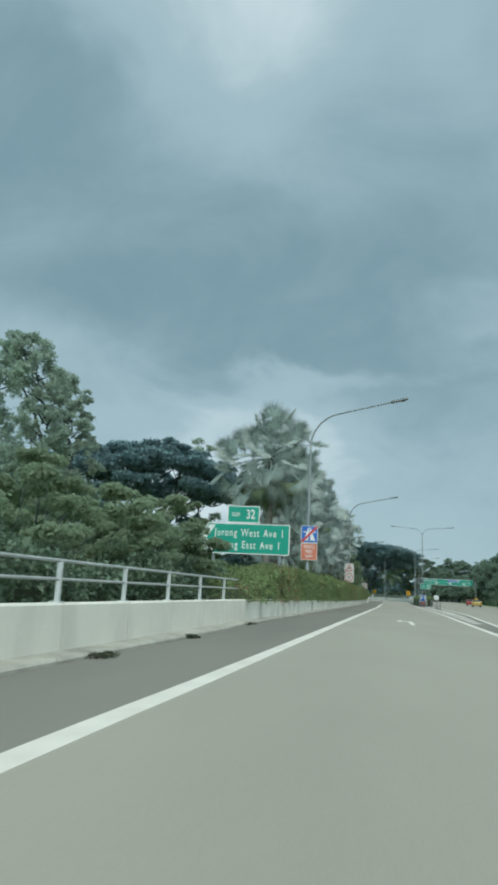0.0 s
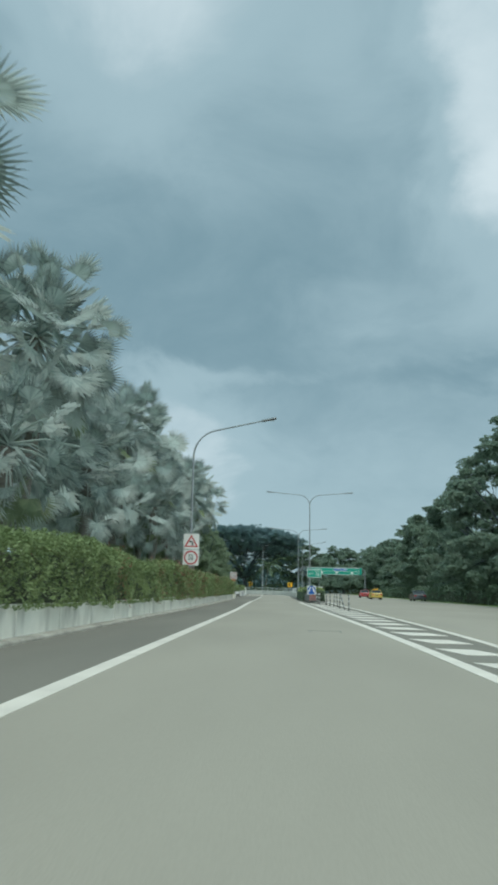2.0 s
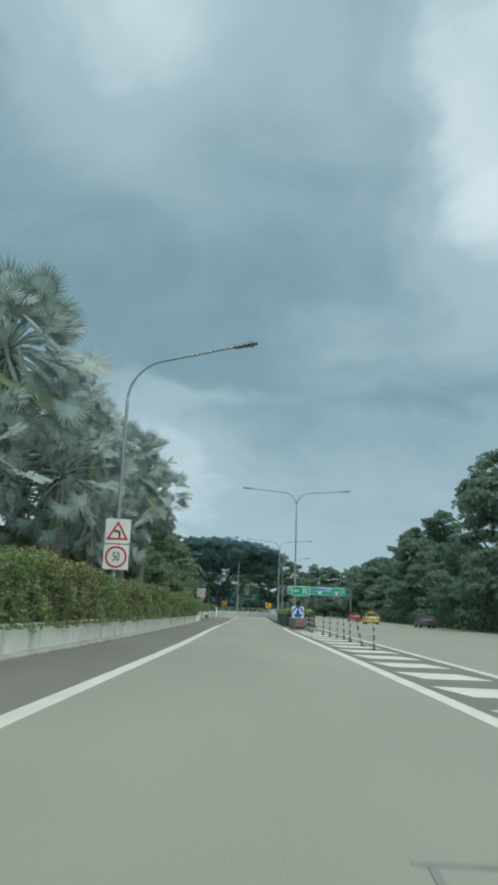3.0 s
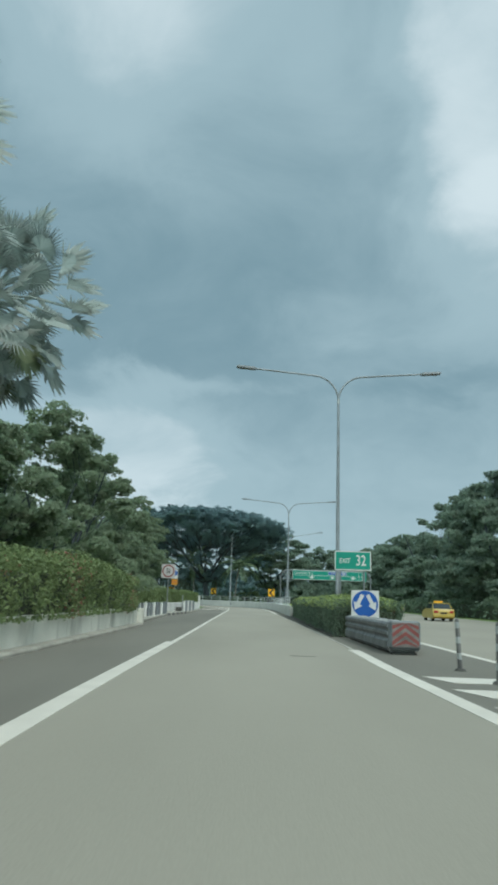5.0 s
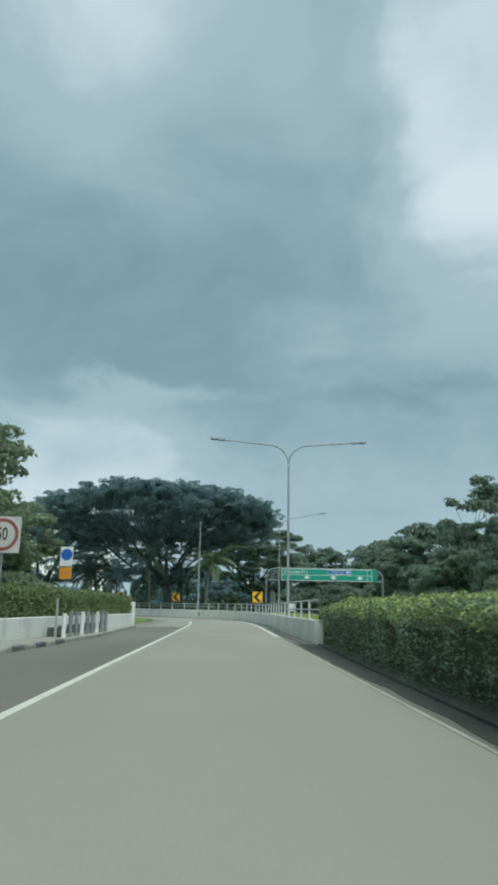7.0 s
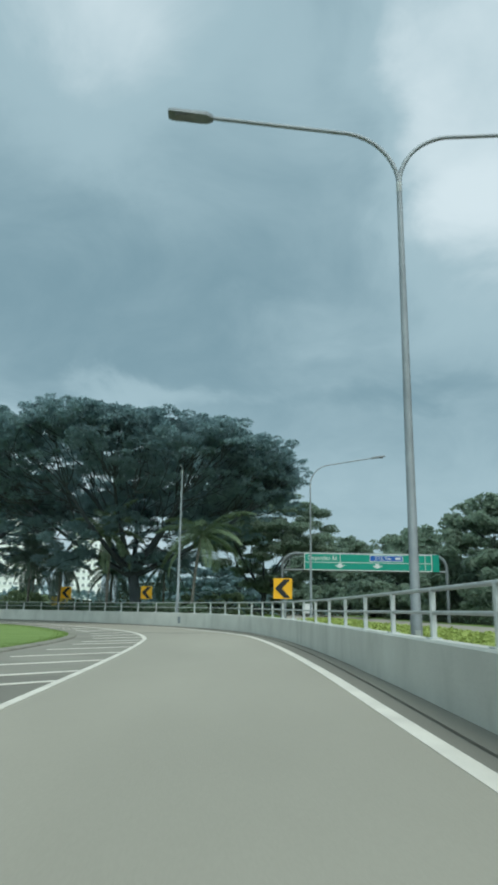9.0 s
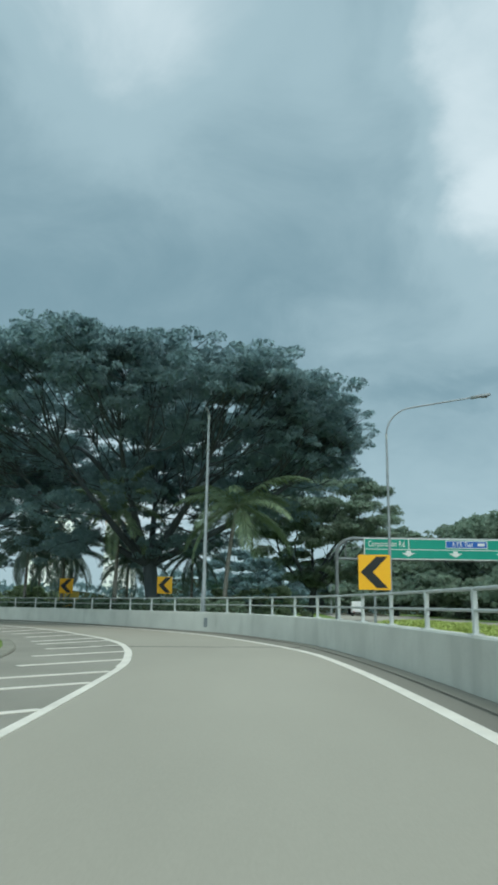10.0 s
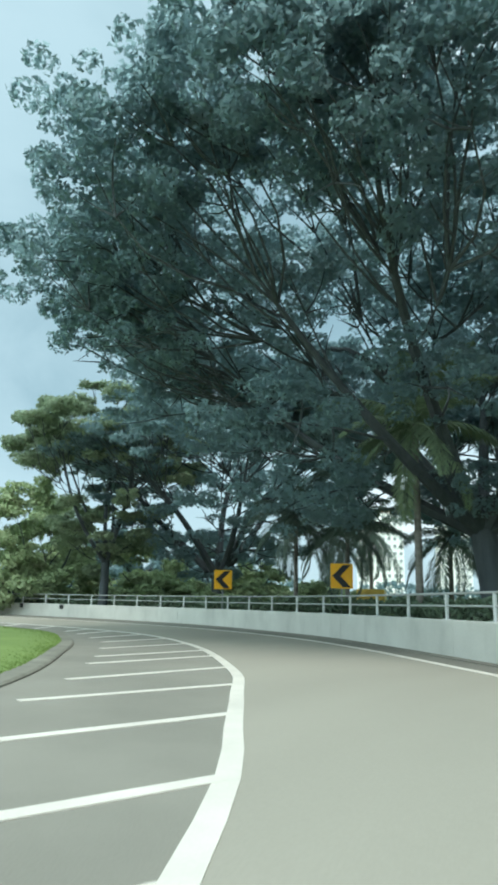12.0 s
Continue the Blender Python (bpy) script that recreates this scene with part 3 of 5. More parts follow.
for i in range(0, len(kerb_run) - 2, 2):
    seg = kerb_run[i : i + 3]
    n = normals(seg)
    wide = 0.46 if seg[0].y < 20 else max(0.3, 0.46 - 0.06 * (seg[0].y - 20))
    d = (seg[-1] - seg[0]).normalized() * 0.008
    seg = [seg[0] + d, seg[1], seg[2] - d]
    part("kerbstone", Build().loft([[(*(p + q * 0.005), -0.05), (*(p + q * wide), -0.05), (*(p + q * wide), 0.05), (*(p + q * (wide - 0.04)), 0.09), (*(p + q * 0.005), 0.1)] for p, q in zip(seg, n)]), kerb_concrete, kerb)
lawn_kerb = thing("kerb_lawn", label="low dusty concrete kerb round the lawn", category="kerb", kind="structure")
for i in range(0, len(lawn_edge) - 2, 2):
    seg = lawn_edge[i : i + 3]
    n = normals(seg)
    part("kerbstone", Build().loft([[(*(p - q * 0.3), -0.05), (*(p + q * 0.08), -0.05), (*(p + q * 0.08), 0.03), (*(p + q * 0.03), 0.06), (*(p - q * 0.3), 0.065)] for p, q in zip(seg, n)]), old_kerb, lawn_kerb)


def railing(name, run, offset, base, rails, height, every, label, pipe=0.045, first=1):
    """Posts with base plates and two pipe rails along a wall top."""
    top = thing(name, label=label, category="railing")
    n = normals(run)
    line = [p + q * offset for p, q in zip(run, n)]
    for z in rails:
        part("rail", Build().tube([(p.x, p.y, base(p.y) + z) for p in line], pipe if z == rails[-1] else pipe * 0.85, 8), rail_steel, top, smooth=True)
    post = Build()
    post.box(-0.037, 0.037, -0.046, 0.046, 0, height - 0.03, 0.01)
    post.box(-0.09, 0.09, -0.11, 0.11, 0, 0.02)
    post.tube([(0, 0, height - 0.06), (0, 0, height)], 0.045, 8)
    me = post.mesh("post", post_steel)
    for i in range(first, len(line) - 1, every):
        p = line[i]
        d = line[min(i + 1, len(line) - 1)] - line[max(i - 1, 0)]
        part("post", me, post_steel, top, at=pose(p.x, p.y, base(p.y), 0, 0, math.degrees(math.atan2(-d.x, d.y))))
    return top


railing("railing_left", cut(left_wall, -30, 25.9), -0.14, LW_TOP, (0.38, 0.68), 0.68, 3, "grey steel two-bar railing on the parapet", 0.03)
railing("railing_right", curve(RIGHT_WALL, 1.3)[::-1], -0.15, RW_TOP, (0.36, 0.68), 0.68, 2, "grey steel two-bar railing on the bend's parapet", 0.032, 2)

# white wall behind the guard posts
back_wall = curve([(124, -5.7), (135, -5.3), (150, -4.4), (160, -3.7), (168.2, -3.3)], 1.0)
parapet("wall_back", back_wall, 0.25, lambda y: 0.78, white_wall, "white painted low wall under a hedge", 6)
solid("wall_end_pier", Build().box(-3.58, -3.25, 168.0, 168.35, -0.05, 1.45, 0.02), white_wall, "white painted wall end pier", "wall", "structure")
apron = [(-3.4, 122.3), (-3.75, 140), (-2.9, 152), (-3.1, 168), (-3.4, 168), (-4.4, 150), (-5.6, 126), (-5.6, 122.3)]
solid("kerb_apron", Build().slab(apron, -0.05, 0.11), kerb_concrete, "raised concrete strip in front of the wall", "kerb", "structure")
painted = thing("painted_kerb", label="kerb painted in black and white blocks", category="kerb", kind="structure")
for i in range(9):
    y = 139.7 + 0.95 * i
    x = -3.73 + (y - 139.6) * 0.0715
    part("kerb_block", Build().prism([(x - 0.12, -0.04), (x + 0.03, -0.04), (x + 0.03, 0.1), (x, 0.135), (x - 0.12, 0.135)], y, y + 0.92), kerb_concrete if i % 2 else faded_black, painted)

# marks on the parapets
for x, y, turn in ((-42.0, 236.02, 5), (-37.6, 235.55, 12)):
    solid("wall_reflector", Build().box(-0.14, 0.14, -0.08, 0.0, 0.6, 0.9, 0.01), sign_black, "small black reflector box on the parapet", "reflector").matrix_basis = pose(x, y, 0, 0, 0, turn)

gap = min(left_wall, key=lambda p: abs(p.y - 45.6))
solid("wall_slot", Build().box(gap.x - 0.05, gap.x + 0.006, 45.5, 45.68, 0.12, 0.78), joint_dark, "dark open slot between parapet panels", "wall slot", "structure")
spot = min(right_wall, key=lambda p: abs(p.y - 207.8) + abs(p.x + 0.7))
solid("wall_box", Build().box(-0.16, 0.16, -0.03, 0.0, 0.24, 0.68, 0.01), lamp_grey, "dark flat junction box on the parapet", "junction box").matrix_basis = pose(spot.x, spot.y - 0.005, 0, 0, 0, 52 - 90)


# ---------------------------------------------------------------- street lamps
def arc(x0, z0, r, a0, a1, n=8):
    return [(x0 + r * math.cos(radians(a0 + (a1 - a0) * i / n)), z0 + r * math.sin(radians(a0 + (a1 - a0) * i / n))) for i in range(n + 1)]


def lamp_head(parent, x, z, sign, rise):
    b = Build()
    t = math.tan(rise)
    ring = lambda s, w, u, d: [(sign * s, -w, z + t * (s - x) - d), (sign * s, w, z + t * (s - x) - d), (sign * s, w * 0.8, z + t * (s - x) + u), (sign * s, -w * 0.8, z + t * (s - x) + u)]
    b.loft([ring(x - 0.1, 0.07, 0.05, 0.05), ring(x + 0.05, 0.17, 0.06, 0.055), ring(x + 0.85, 0.18, 0.055, 0.05), ring(x + 0.97, 0.15, 0.04, 0.045)])
    head = part("lamp_head", b, lamp_grey, parent, "flat dark grey lamp head")
    part("lens", Build().box(min(sign * (x + 0.25), sign * (x + 0.8)), max(sign * (x + 0.25), sign * (x + 0.8)), -0.12, 0.12, z + t * 0.4 - 0.06, z + t * 0.4 - 0.03), cushion_steel, head)


def street_lamp(name, x, y, turn, heads, reach, bend, top, label, group="street lamps", base=0.0, r0=0.13):
    """A tapered pole whose arm bends over the road; heads: 1 or 2 arms, along x."""
    ob = thing(name, x, y, base, turn, label, "street lamp", group)
    z0 = top - bend
    part("pole", Build().tube([(0, 0, 0), (0, 0, 1.2), (0, 0, 1.25), (0, 0, z0 * 0.6), (0, 0, z0)], [r0, r0, r0 * 0.85, r0 * 0.7, r0 * 0.5], 12), galvanised, ob, smooth=True)
    part("base_plate", Build().box(-0.2, 0.2, -0.2, 0.2, 0, 0.03), rail_steel, ob)
    part("service_door", Build().box(-0.06, 0.06, -r0 - 0.012, -r0 + 0.01, 0.4, 0.85), rail_steel, ob)
    part("collar", Build().tube([(0, 0, z0 - 0.15), (0, 0, z0 + 0.1)], r0 * 0.58, 10), rail_steel, ob)
    for sign in ((1, -1) if heads == 2 else (1,)):
        r = bend * 0.92
        pts = arc(r, z0, r, 180, 98, 9)
        rise = math.tan(radians(10.5 if heads < 2 else 5))
        ex, ez = pts[-1]
        pts.append((reach - 0.85, ez + rise * (reach - 0.85 - ex)))
        part("arm", Build().tube([(sign * a, 0, c) for a, c in pts], [r0 * (0.46 if sign > 0 else 0.44)] * 4 + [r0 * 0.4] * (len(pts) - 4), 10), galvanised, ob, smooth=True)
        if heads:
            lamp_head(ob, reach - 0.9, ez + rise * (reach - 0.9 - ex), sign, math.atan(rise))
    return ob


street_lamp("street_lamp", -4.82, 43.6, -9, 1, 6.0, 2.3, 12.55, "tall grey steel street lamp behind the hedge", base=0)
street_lamp("street_lamp", -4.55, 86.4, -9, 1, 5.8, 2.0, 12.3, "tall grey steel street lamp beside the palms", base=0)
street_lamp("street_lamp", 5.93, 126.7, 0, 2, 5.4, 1.5, 13.15, "tall grey twin-arm street lamp in the median hedge", r0=0.12)
street_lamp("street_lamp", 6.36, 172.1, 0, 2, 5.4, 1.5, 12.42, "tall grey twin-arm street lamp behind the parapet", r0=0.12)
street_lamp("street_lamp", 8.85, 209.0, 0, 1, 5.6, 1.75, 12.0, "tall grey street lamp reaching over the expressway", r0=0.105)
street_lamp("street_lamp", -0.62, 208.15, -112, 0, 1.28, 0.42, 10.45, "grey steel lamp post with a bare curved top on the parapet", base=RW_TOP(208), r0=0.12)
street_lamp("street_lamp", 11.8, 262, 0, 1, 5.6, 1.75, 12.0, "distant grey street lamp by the expressway")
street_lamp("street_lamp", 15.5, 305, 0, 1, 5.6, 1.75, 12.0, "distant grey street lamp by the expressway")


# ---------------------------------------------------------------- signs
def plate(name, w, h, r, mat, parent, y=0.0, z=0.0, border=None, rim=0.03, label=""):
    o = rounded(w, h, r)
    p = part(name, Build().prism([(x, q + z) for x, q in o], y, y + 0.02), mat, parent, label)
    if border:
        i = rounded(w - 2 * rim, h - 2 * rim, max(0.005, r - rim))
        part("border", frame_of([(x, q + z) for x, q in o], [(x, q + z) for x, q in i], y - 0.003, y + 0.001), border, p)
    return p


def letter(body, x, z, height, mat, parent, y=-0.004, narrow=0.8, spread=1.0):
    return part("lettering", lettering(body, height, mat, narrow, spread), mat, parent, at=Matrix.Translation((x, y, z)))


def posts(parent, xs, z1, y=0.05, r=0.04, z0=0.0, mat=None):
    for x in xs:
        part("post", Build().tube([(x, y + r, z0), (x, y + r, z1)], r, 10), mat or galvanised, parent, smooth=True)


def shape(name, outline, mat, parent, y=-0.004, x=0.0, z=0.0):
    return part(name, Build().prism([(a + x, b + z) for a, b in outline], y, y + 0.004), mat, parent)


# exit direction board
board = thing("direction_sign", -7.55, 37.05, 0, 4, "green arrow-shaped exit direction board on posts", "road sign")
ow, oh = 4.95, 1.62
out = [(-ow / 2, 0), (-ow / 2 + 0.55, oh / 2), (ow / 2 - 0.06, oh / 2), (ow / 2, oh / 2 - 0.06), (ow / 2, -oh / 2 + 0.06), (ow / 2 - 0.06, -oh / 2), (-ow / 2 + 0.55, -oh / 2)]
inn = [(-ow / 2 + 0.07, 0), (-ow / 2 + 0.58, oh / 2 - 0.05), (ow / 2 - 0.08, oh / 2 - 0.05), (ow / 2 - 0.05, oh / 2 - 0.08), (ow / 2 - 0.05, -oh / 2 + 0.08), (ow / 2 - 0.08, -oh / 2 + 0.05), (-ow / 2 + 0.58, -oh / 2 + 0.05)]
Z = 3.86
panel = part("panel", Build().prism([(x, z + Z) for x, z in out][::-1], 0, 0.03), sign_green, board, "green reflective panel")
part("border", frame_of([(x, z + Z) for x, z in out], [(x, z + Z) for x, z in inn], -0.004, 0.001), sign_white, panel, "white border")
chev = [(-ow / 2 + 0.12, 0), (-ow / 2 + 0.6, 0.7), (-ow / 2 + 0.95, 0.7), (-ow / 2 + 0.47, 0), (-ow / 2 + 0.95, -0.7), (-ow / 2 + 0.6, -0.7)]
cb = Build().prism([(x, z + Z) for x, z in (chev[0], chev[1], chev[2], chev[3])], -0.006, -0.001).prism([(x, z + Z) for x, z in (chev[0], chev[3], chev[4], chev[5])], -0.006, -0.001)
part("arrowhead", cb, sign_white, panel, "white chevron arrowhead")
letter("Jurong West Ave 1", 0.3, Z + 0.3, 0.4, sign_white, panel, -0.006, 0.68, 1.22)
letter("Jurong East Ave 1", 0.24, Z - 0.34, 0.4, sign_white, panel, -0.006, 0.68, 1.22)
small = plate("exit_panel", 1.75, 0.92, 0.05, sign_green, board, 0.0, Z + 1.3, sign_white, 0.05, "small green exit number panel")
small.location.x = -0.05
letter("EXIT", -0.4, Z + 1.28, 0.2, sign_white, small, -0.006, 0.8)
letter("32", 0.38, Z + 1.29, 0.5, sign_white, small, -0.006, 0.72)
posts(board, (-1.6, 1.95), Z + 0.7, 0.04, 0.09)
posts(board, (-0.6, 0.5), Z + 1.7, 0.04, 0.04, Z + 0.2)

# end of expressway and slow-down sign on the first lamp
end = thing("expressway_end_sign", -4.72, 43.42, 0, 4, "blue expressway end sign over an orange warning plate", "road sign")
blue_plate = plate("blue_plate", 1.02, 1.04, 0.08, sign_blue, end, 0, 4.72, sign_white, 0.03, "blue plate with white road symbol")
for s in (-1, 1):
    shape("road_half", [(s * 0.06, -0.38), (s * 0.36, -0.38), (s * 0.17, 0.1), (s * 0.04, 0.1)][:: s], sign_white, blue_plate, z=4.72)
    shape("road_top", [(s * 0.03, 0.17), (s * 0.15, 0.17), (s * 0.1, 0.4), (s * 0.02, 0.4)][:: s], sign_white, blue_plate, z=4.72)
shape("bridge", [(-0.4, 0.1), (0.4, 0.1), (0.4, 0.16), (-0.4, 0.16)], sign_white, blue_plate, -0.005, z=4.72)
shape("red_bar", [(-0.5, -0.5), (-0.4, -0.5), (0.5, 0.4), (0.5, 0.5), (0.4, 0.5), (-0.5, -0.4)], sign_red, blue_plate, -0.009, z=4.72)
slow = plate("orange_plate", 1.0, 1.02, 0.05, sign_orange, end, 0, 3.66, sign_white, 0.025, "faded orange plate with worn pale lettering")
for word, z in (("REDUCE", 3.94), ("SPEED", 3.66), ("NOW", 3.38)):
    letter(word, 0, z, 0.19, sign_white, slow, -0.005, 0.62)
for z in (3.6, 4.9):
    part("bracket", Build().box(-0.3, 0.1, 0.02, 0.1, z, z + 0.06), galvanised, end)


def speed_disc(parent, z, r, digits="50", y=0.0, ring=None):
    part("red_ring", frame_of([(a, b + z) for a, b in circle(r)], [(a, b + z) for a, b in circle(r * 0.8)], y - 0.006, y - 0.001), ring or sign_red, parent, "red ring")
    letter(digits, 0, z, r * 0.8, sign_black, parent, y - 0.005, 0.62)


bend_sign = thing("bend_warning_sign", -4.48, 86.2, 0, 2, "white bend and speed limit signs on the lamp post", "road sign")
up = plate("warning_plate", 1.08, 1.05, 0.05, sign_white, bend_sign, 0, 4.32)
tri_o, tri_i = [(0, 0.46), (-0.48, -0.38), (0.48, -0.38)], [(0, 0.28), (-0.32, -0.29), (0.32, -0.29)]
part("red_triangle", frame_of([(x, z + 4.32) for x, z in tri_o], [(x, z + 4.32) for x, z in tri_i], -0.006, -0.001), sign_red, up, "red triangle")
part("bend_symbol", Build().prism([(x, z + 4.28) for x, z in ((0.04, -0.24), (0.13, -0.24), (0.13, -0.02), (0.04, -0.03))], -0.006, -0.001).prism([(x, z + 4.28) for x, z in ((0.13, -0.02), (0.07, 0.07), (-0.06, 0.07), (-0.06, -0.01), (0.04, -0.03))], -0.006, -0.001).prism([(x, z + 4.28) for x, z in ((-0.06, 0.12), (-0.17, 0.03), (-0.06, -0.06))], -0.006, -0.001), sign_black, up)
low = plate("speed_plate", 1.08, 1.05, 0.05, sign_white, bend_sign, 0, 3.22)
speed_disc(low, 3.22, 0.47)
for z in (3.1, 4.0):
    part("bracket", Build().box(-0.2, 0.2, 0.02, 0.1, z, z + 0.06), galvanised, bend_sign)

speed = thing("speed_limit_sign", -4.42, 144.8, 0, 0, "white square speed limit sign on a steel post", "road sign")
p50 = plate("speed_plate", 1.03, 1.03, 0.03, faded_plate, speed, 0, 3.12)
speed_disc(p50, 3.12, 0.46, ring=dull_red)
posts(speed, (0.02,), 3.5, 0.02, 0.04)

notice = thing("blue_disc_sign", -4.95, 156.0, 0, 0, "white plate with blue disc over an orange panel", "road sign")
np_ = plate("white_plate", 0.54, 0.84, 0.03, sign_white, notice, 0, 3.28)
shape("blue_disc", circle(0.25, 28)[::-1], sign_blue, np_, z=3.36)
op = plate("orange_panel", 0.53, 0.52, 0.03, dim_orange, notice, 0, 2.56, None)
shape("dark_line", [(-0.25, -0.03), (0.25, -0.03), (0.25, 0.03), (-0.25, 0.03)], sign_orange, op, z=2.56)
posts(notice, (0,), 3.4, 0.02, 0.035)

keep = thing("keep_either_side_sign", 5.55, 116.5, 0, -12, "white sign with two arrows on a blue disc", "road sign")
kp = plate("white_plate", 0.98, 1.06, 0.04, sign_white, keep, 0, 1.14)
shape("blue_disc", circle(0.46, 40)[::-1], sign_blue, kp, z=1.2)
for s in (-1, 1):
    ar = [(0.03, 0.27), (0.15, 0.33), (0.30, 0.02), (0.40, 0.06), (0.37, -0.24), (0.10, -0.09), (0.19, -0.04)]
    b = Build()
    q = [(s * x, z + 1.22) for x, z in ar]
    b.prism([q[0], q[1], q[2], q[6]], -0.008, -0.003).prism([q[3], q[4], q[5], q[6], q[2]], -0.008, -0.003)
    part("white_arrow", b, sign_white, kp)
posts(keep, (-0.3, 0.3), 1.6, 0.03, 0.035)

exit_sign = thing("exit_number_sign", 6.36, 124.5, 0, -2, "green exit number board on two grey posts", "road sign")
ep = plate("panel", 1.72, 0.9, 0.04, sign_green, exit_sign, 0, 3.17, sign_white, 0.045)
letter("EXIT", -0.38, 3.15, 0.23, sign_white, ep, -0.006, 0.78)
letter("32", 0.38, 3.17, 0.5, sign_white, ep, -0.006, 0.7)
posts(exit_sign, (-0.58, 0.54), 3.4, 0.03, 0.04)


def chevron_board(x, y, turn, z, w, h, label):
    ob = thing("chevron_sign", x, y, 0, turn, label, "road sign", "bend chevrons")
    p = plate("amber_plate", w, h, 0.03, sign_amber, ob, 0, z)
    e = w / 2
    c = [(-0.86 * e, 0), (0.12 * e, 0.9 * h / 2), (0.82 * e, 0.9 * h / 2), (-0.1 * e, 0), (0.82 * e, -0.9 * h / 2), (0.12 * e, -0.9 * h / 2)]
    b = Build().prism([(a, q + z) for a, q in (c[0], c[3], c[2], c[1])], -0.006, -0.001).prism([(a, q + z) for a, q in (c[0], c[5], c[4], c[3])], -0.006, -0.001)
    part("black_chevron", b, sign_black, p)
    posts(ob, (0.0,), z + h * 0.3, 0.03, 0.04)
    return ob


chevron_board(5.45, 193.0, -4, 2.25, 0.92, 1.0, "amber board with black chevron outside the bend")
chevron_board(-3.65, 216.3, 12, 2.45, 0.92, 1.02, "amber board with black chevron outside the bend")
chevron_board(-11.75, 223.9, 22, 2.5, 0.95, 1.05, "amber board with black chevron, tilted away")
chevron_board(-21.0, 230.0, 34, 2.55, 1.0, 1.05, "amber board with black chevron near a tree")

# gantry over the expressway
gantry = thing("sign_gantry", -0.55, 235.6, 0, 0, "steel gantry with wide green direction panel", "sign gantry")
for s, x0, x1 in ((1, 9.6, 11.2), (-1, 27.9, 26.4)):
    r = abs(x1 - x0)
    pts = [(x0, 0.1), (x0, 3.5)] + [(x0 + s * (r - r * math.cos(radians(a))), 5.95 + 1.4 * math.sin(radians(a))) for a in range(0, 91, 15)]
    part("column", Build().tube([(a, 0.25, c) for a, c in pts], 0.17, 10), lamp_grey, gantry, smooth=True)
part("chord", Build().tube([(11.0, 0.25, 7.35), (26.6, 0.25, 7.35)], 0.16, 8), lamp_grey, gantry)
part("chord", Build().tube([(9.6, 0.25, 5.55), (27.9, 0.25, 5.55)], 0.12, 8), lamp_grey, gantry)
for i in range(9):
    x = 10.4 + 2.05 * i
    part("strut", Build().tube([(x, 0.25, 5.5), (x, 0.25, 7.0 if i in (0, 8) else 7.3)], 0.06, 6), lamp_grey, gantry)
gp = part("panel", Build().prism([(12.0, 5.55), (26.2, 5.55), (26.2, 7.4), (12.0, 7.4)], -0.1, 0.0), sign_green, gantry, "wide green panel")
part("panel_end", Build().box(26.24, 27.0, -0.1, 0.0, 5.55, 7.4), sign_green, gantry)
part("border", frame_of([(12.0, 5.55), (12.0, 7.4), (26.2, 7.4), (26.2, 5.55)], [(12.08, 5.63), (12.08, 7.32), (26.12, 7.32), (26.12, 5.63)], -0.106, -0.099), sign_white, gp)
part("divider", Build().box(15.95, 16.02, -0.106, -0.1, 6.45, 7.32).box(12.08, 26.12, -0.106, -0.1, 6.39, 6.45).box(25.4, 25.46, -0.106, -0.1, 5.6, 7.32), sign_white, gp)
letter("Corporation Rd", 14.0, 6.88, 0.52, sign_white, gp, -0.107, 0.62, 1.1)
rb = part("route_plate", Build().box(19.25, 22.95, -0.112, -0.1, 6.58, 7.26), sign_blue, gp, "blue route plate")
part("border", frame_of([(19.25, 6.58), (19.25, 7.26), (22.95, 7.26), (22.95, 6.58)], [(19.31, 6.64), (19.31, 7.2), (22.89, 7.2), (22.89, 6.64)], -0.116, -0.111), sign_white, rb)
letter("A.Y.E. Tuas", 20.75, 6.92, 0.4, sign_white, rb, -0.116, 0.66, 1.05)
part("writing_bar", Build().box(22.1, 22.7, -0.116, -0.112, 6.8, 7.05), sign_white, rb, "pale illegible symbol")
for x in (15.95, 20.1, 24.3):
    b = Build().prism([(x - 0.6, 6.12), (x, 5.78), (x + 0.6, 6.12), (x + 0.22, 6.12), (x + 0.22, 6.32), (x - 0.22, 6.32), (x - 0.22, 6.12)], -0.107, -0.1)
    part("lane_arrow", b, sign_white, gp, "white down arrow")


# ---------------------------------------------------------------- crash cushion, guard rails, marker posts
cushion = thing("crash_cushion", 5.2, 108.75, 0, 0, "ribbed grey crash cushion with red and white front", "crash barrier")
wave = [(0.0, 0.08), (0.05, 0.14), (0.05, 0.31), (0.0, 0.38), (0.0, 0.42), (0.05, 0.47), (0.05, 0.54), (0.0, 0.58), (0.0, 0.62), (0.05, 0.66), (0.05, 0.73), (0.0, 0.78)]
for s in (-1, 1):
    for i in range(4):
        y0, y1, o = 0.25 + 1.7 * i, 0.25 + 1.7 * i + 1.85, 0.012 * (3 - i)
        outer = [(s * (0.33 + w + o + 0.02 * i), z) for w, z in wave]
        inner = [(s * (0.32 + w + o + 0.02 * i - 0.012), z) for w, z in wave[::-1]]
        part("fender_panel", Build().prism(outer + inner, y0, y1), cushion_steel, cushion)
for i in range(5):
    y = 0.3 + 1.7 * i
    part("diaphragm", Build().box(-0.31, 0.31, y, y + 0.08, 0.02, 0.8, 0.01), rail_steel, cushion)
nose = part("nose", Build().box(-0.38, 0.38, -0.02, 0.3, 0.14, 0.82, 0.05), lamp_grey, cushion, "dark nose box")
face = part("face", Build().box(-0.33, 0.33, -0.04, -0.021, 0.2, 0.78), dirty_face, nose)
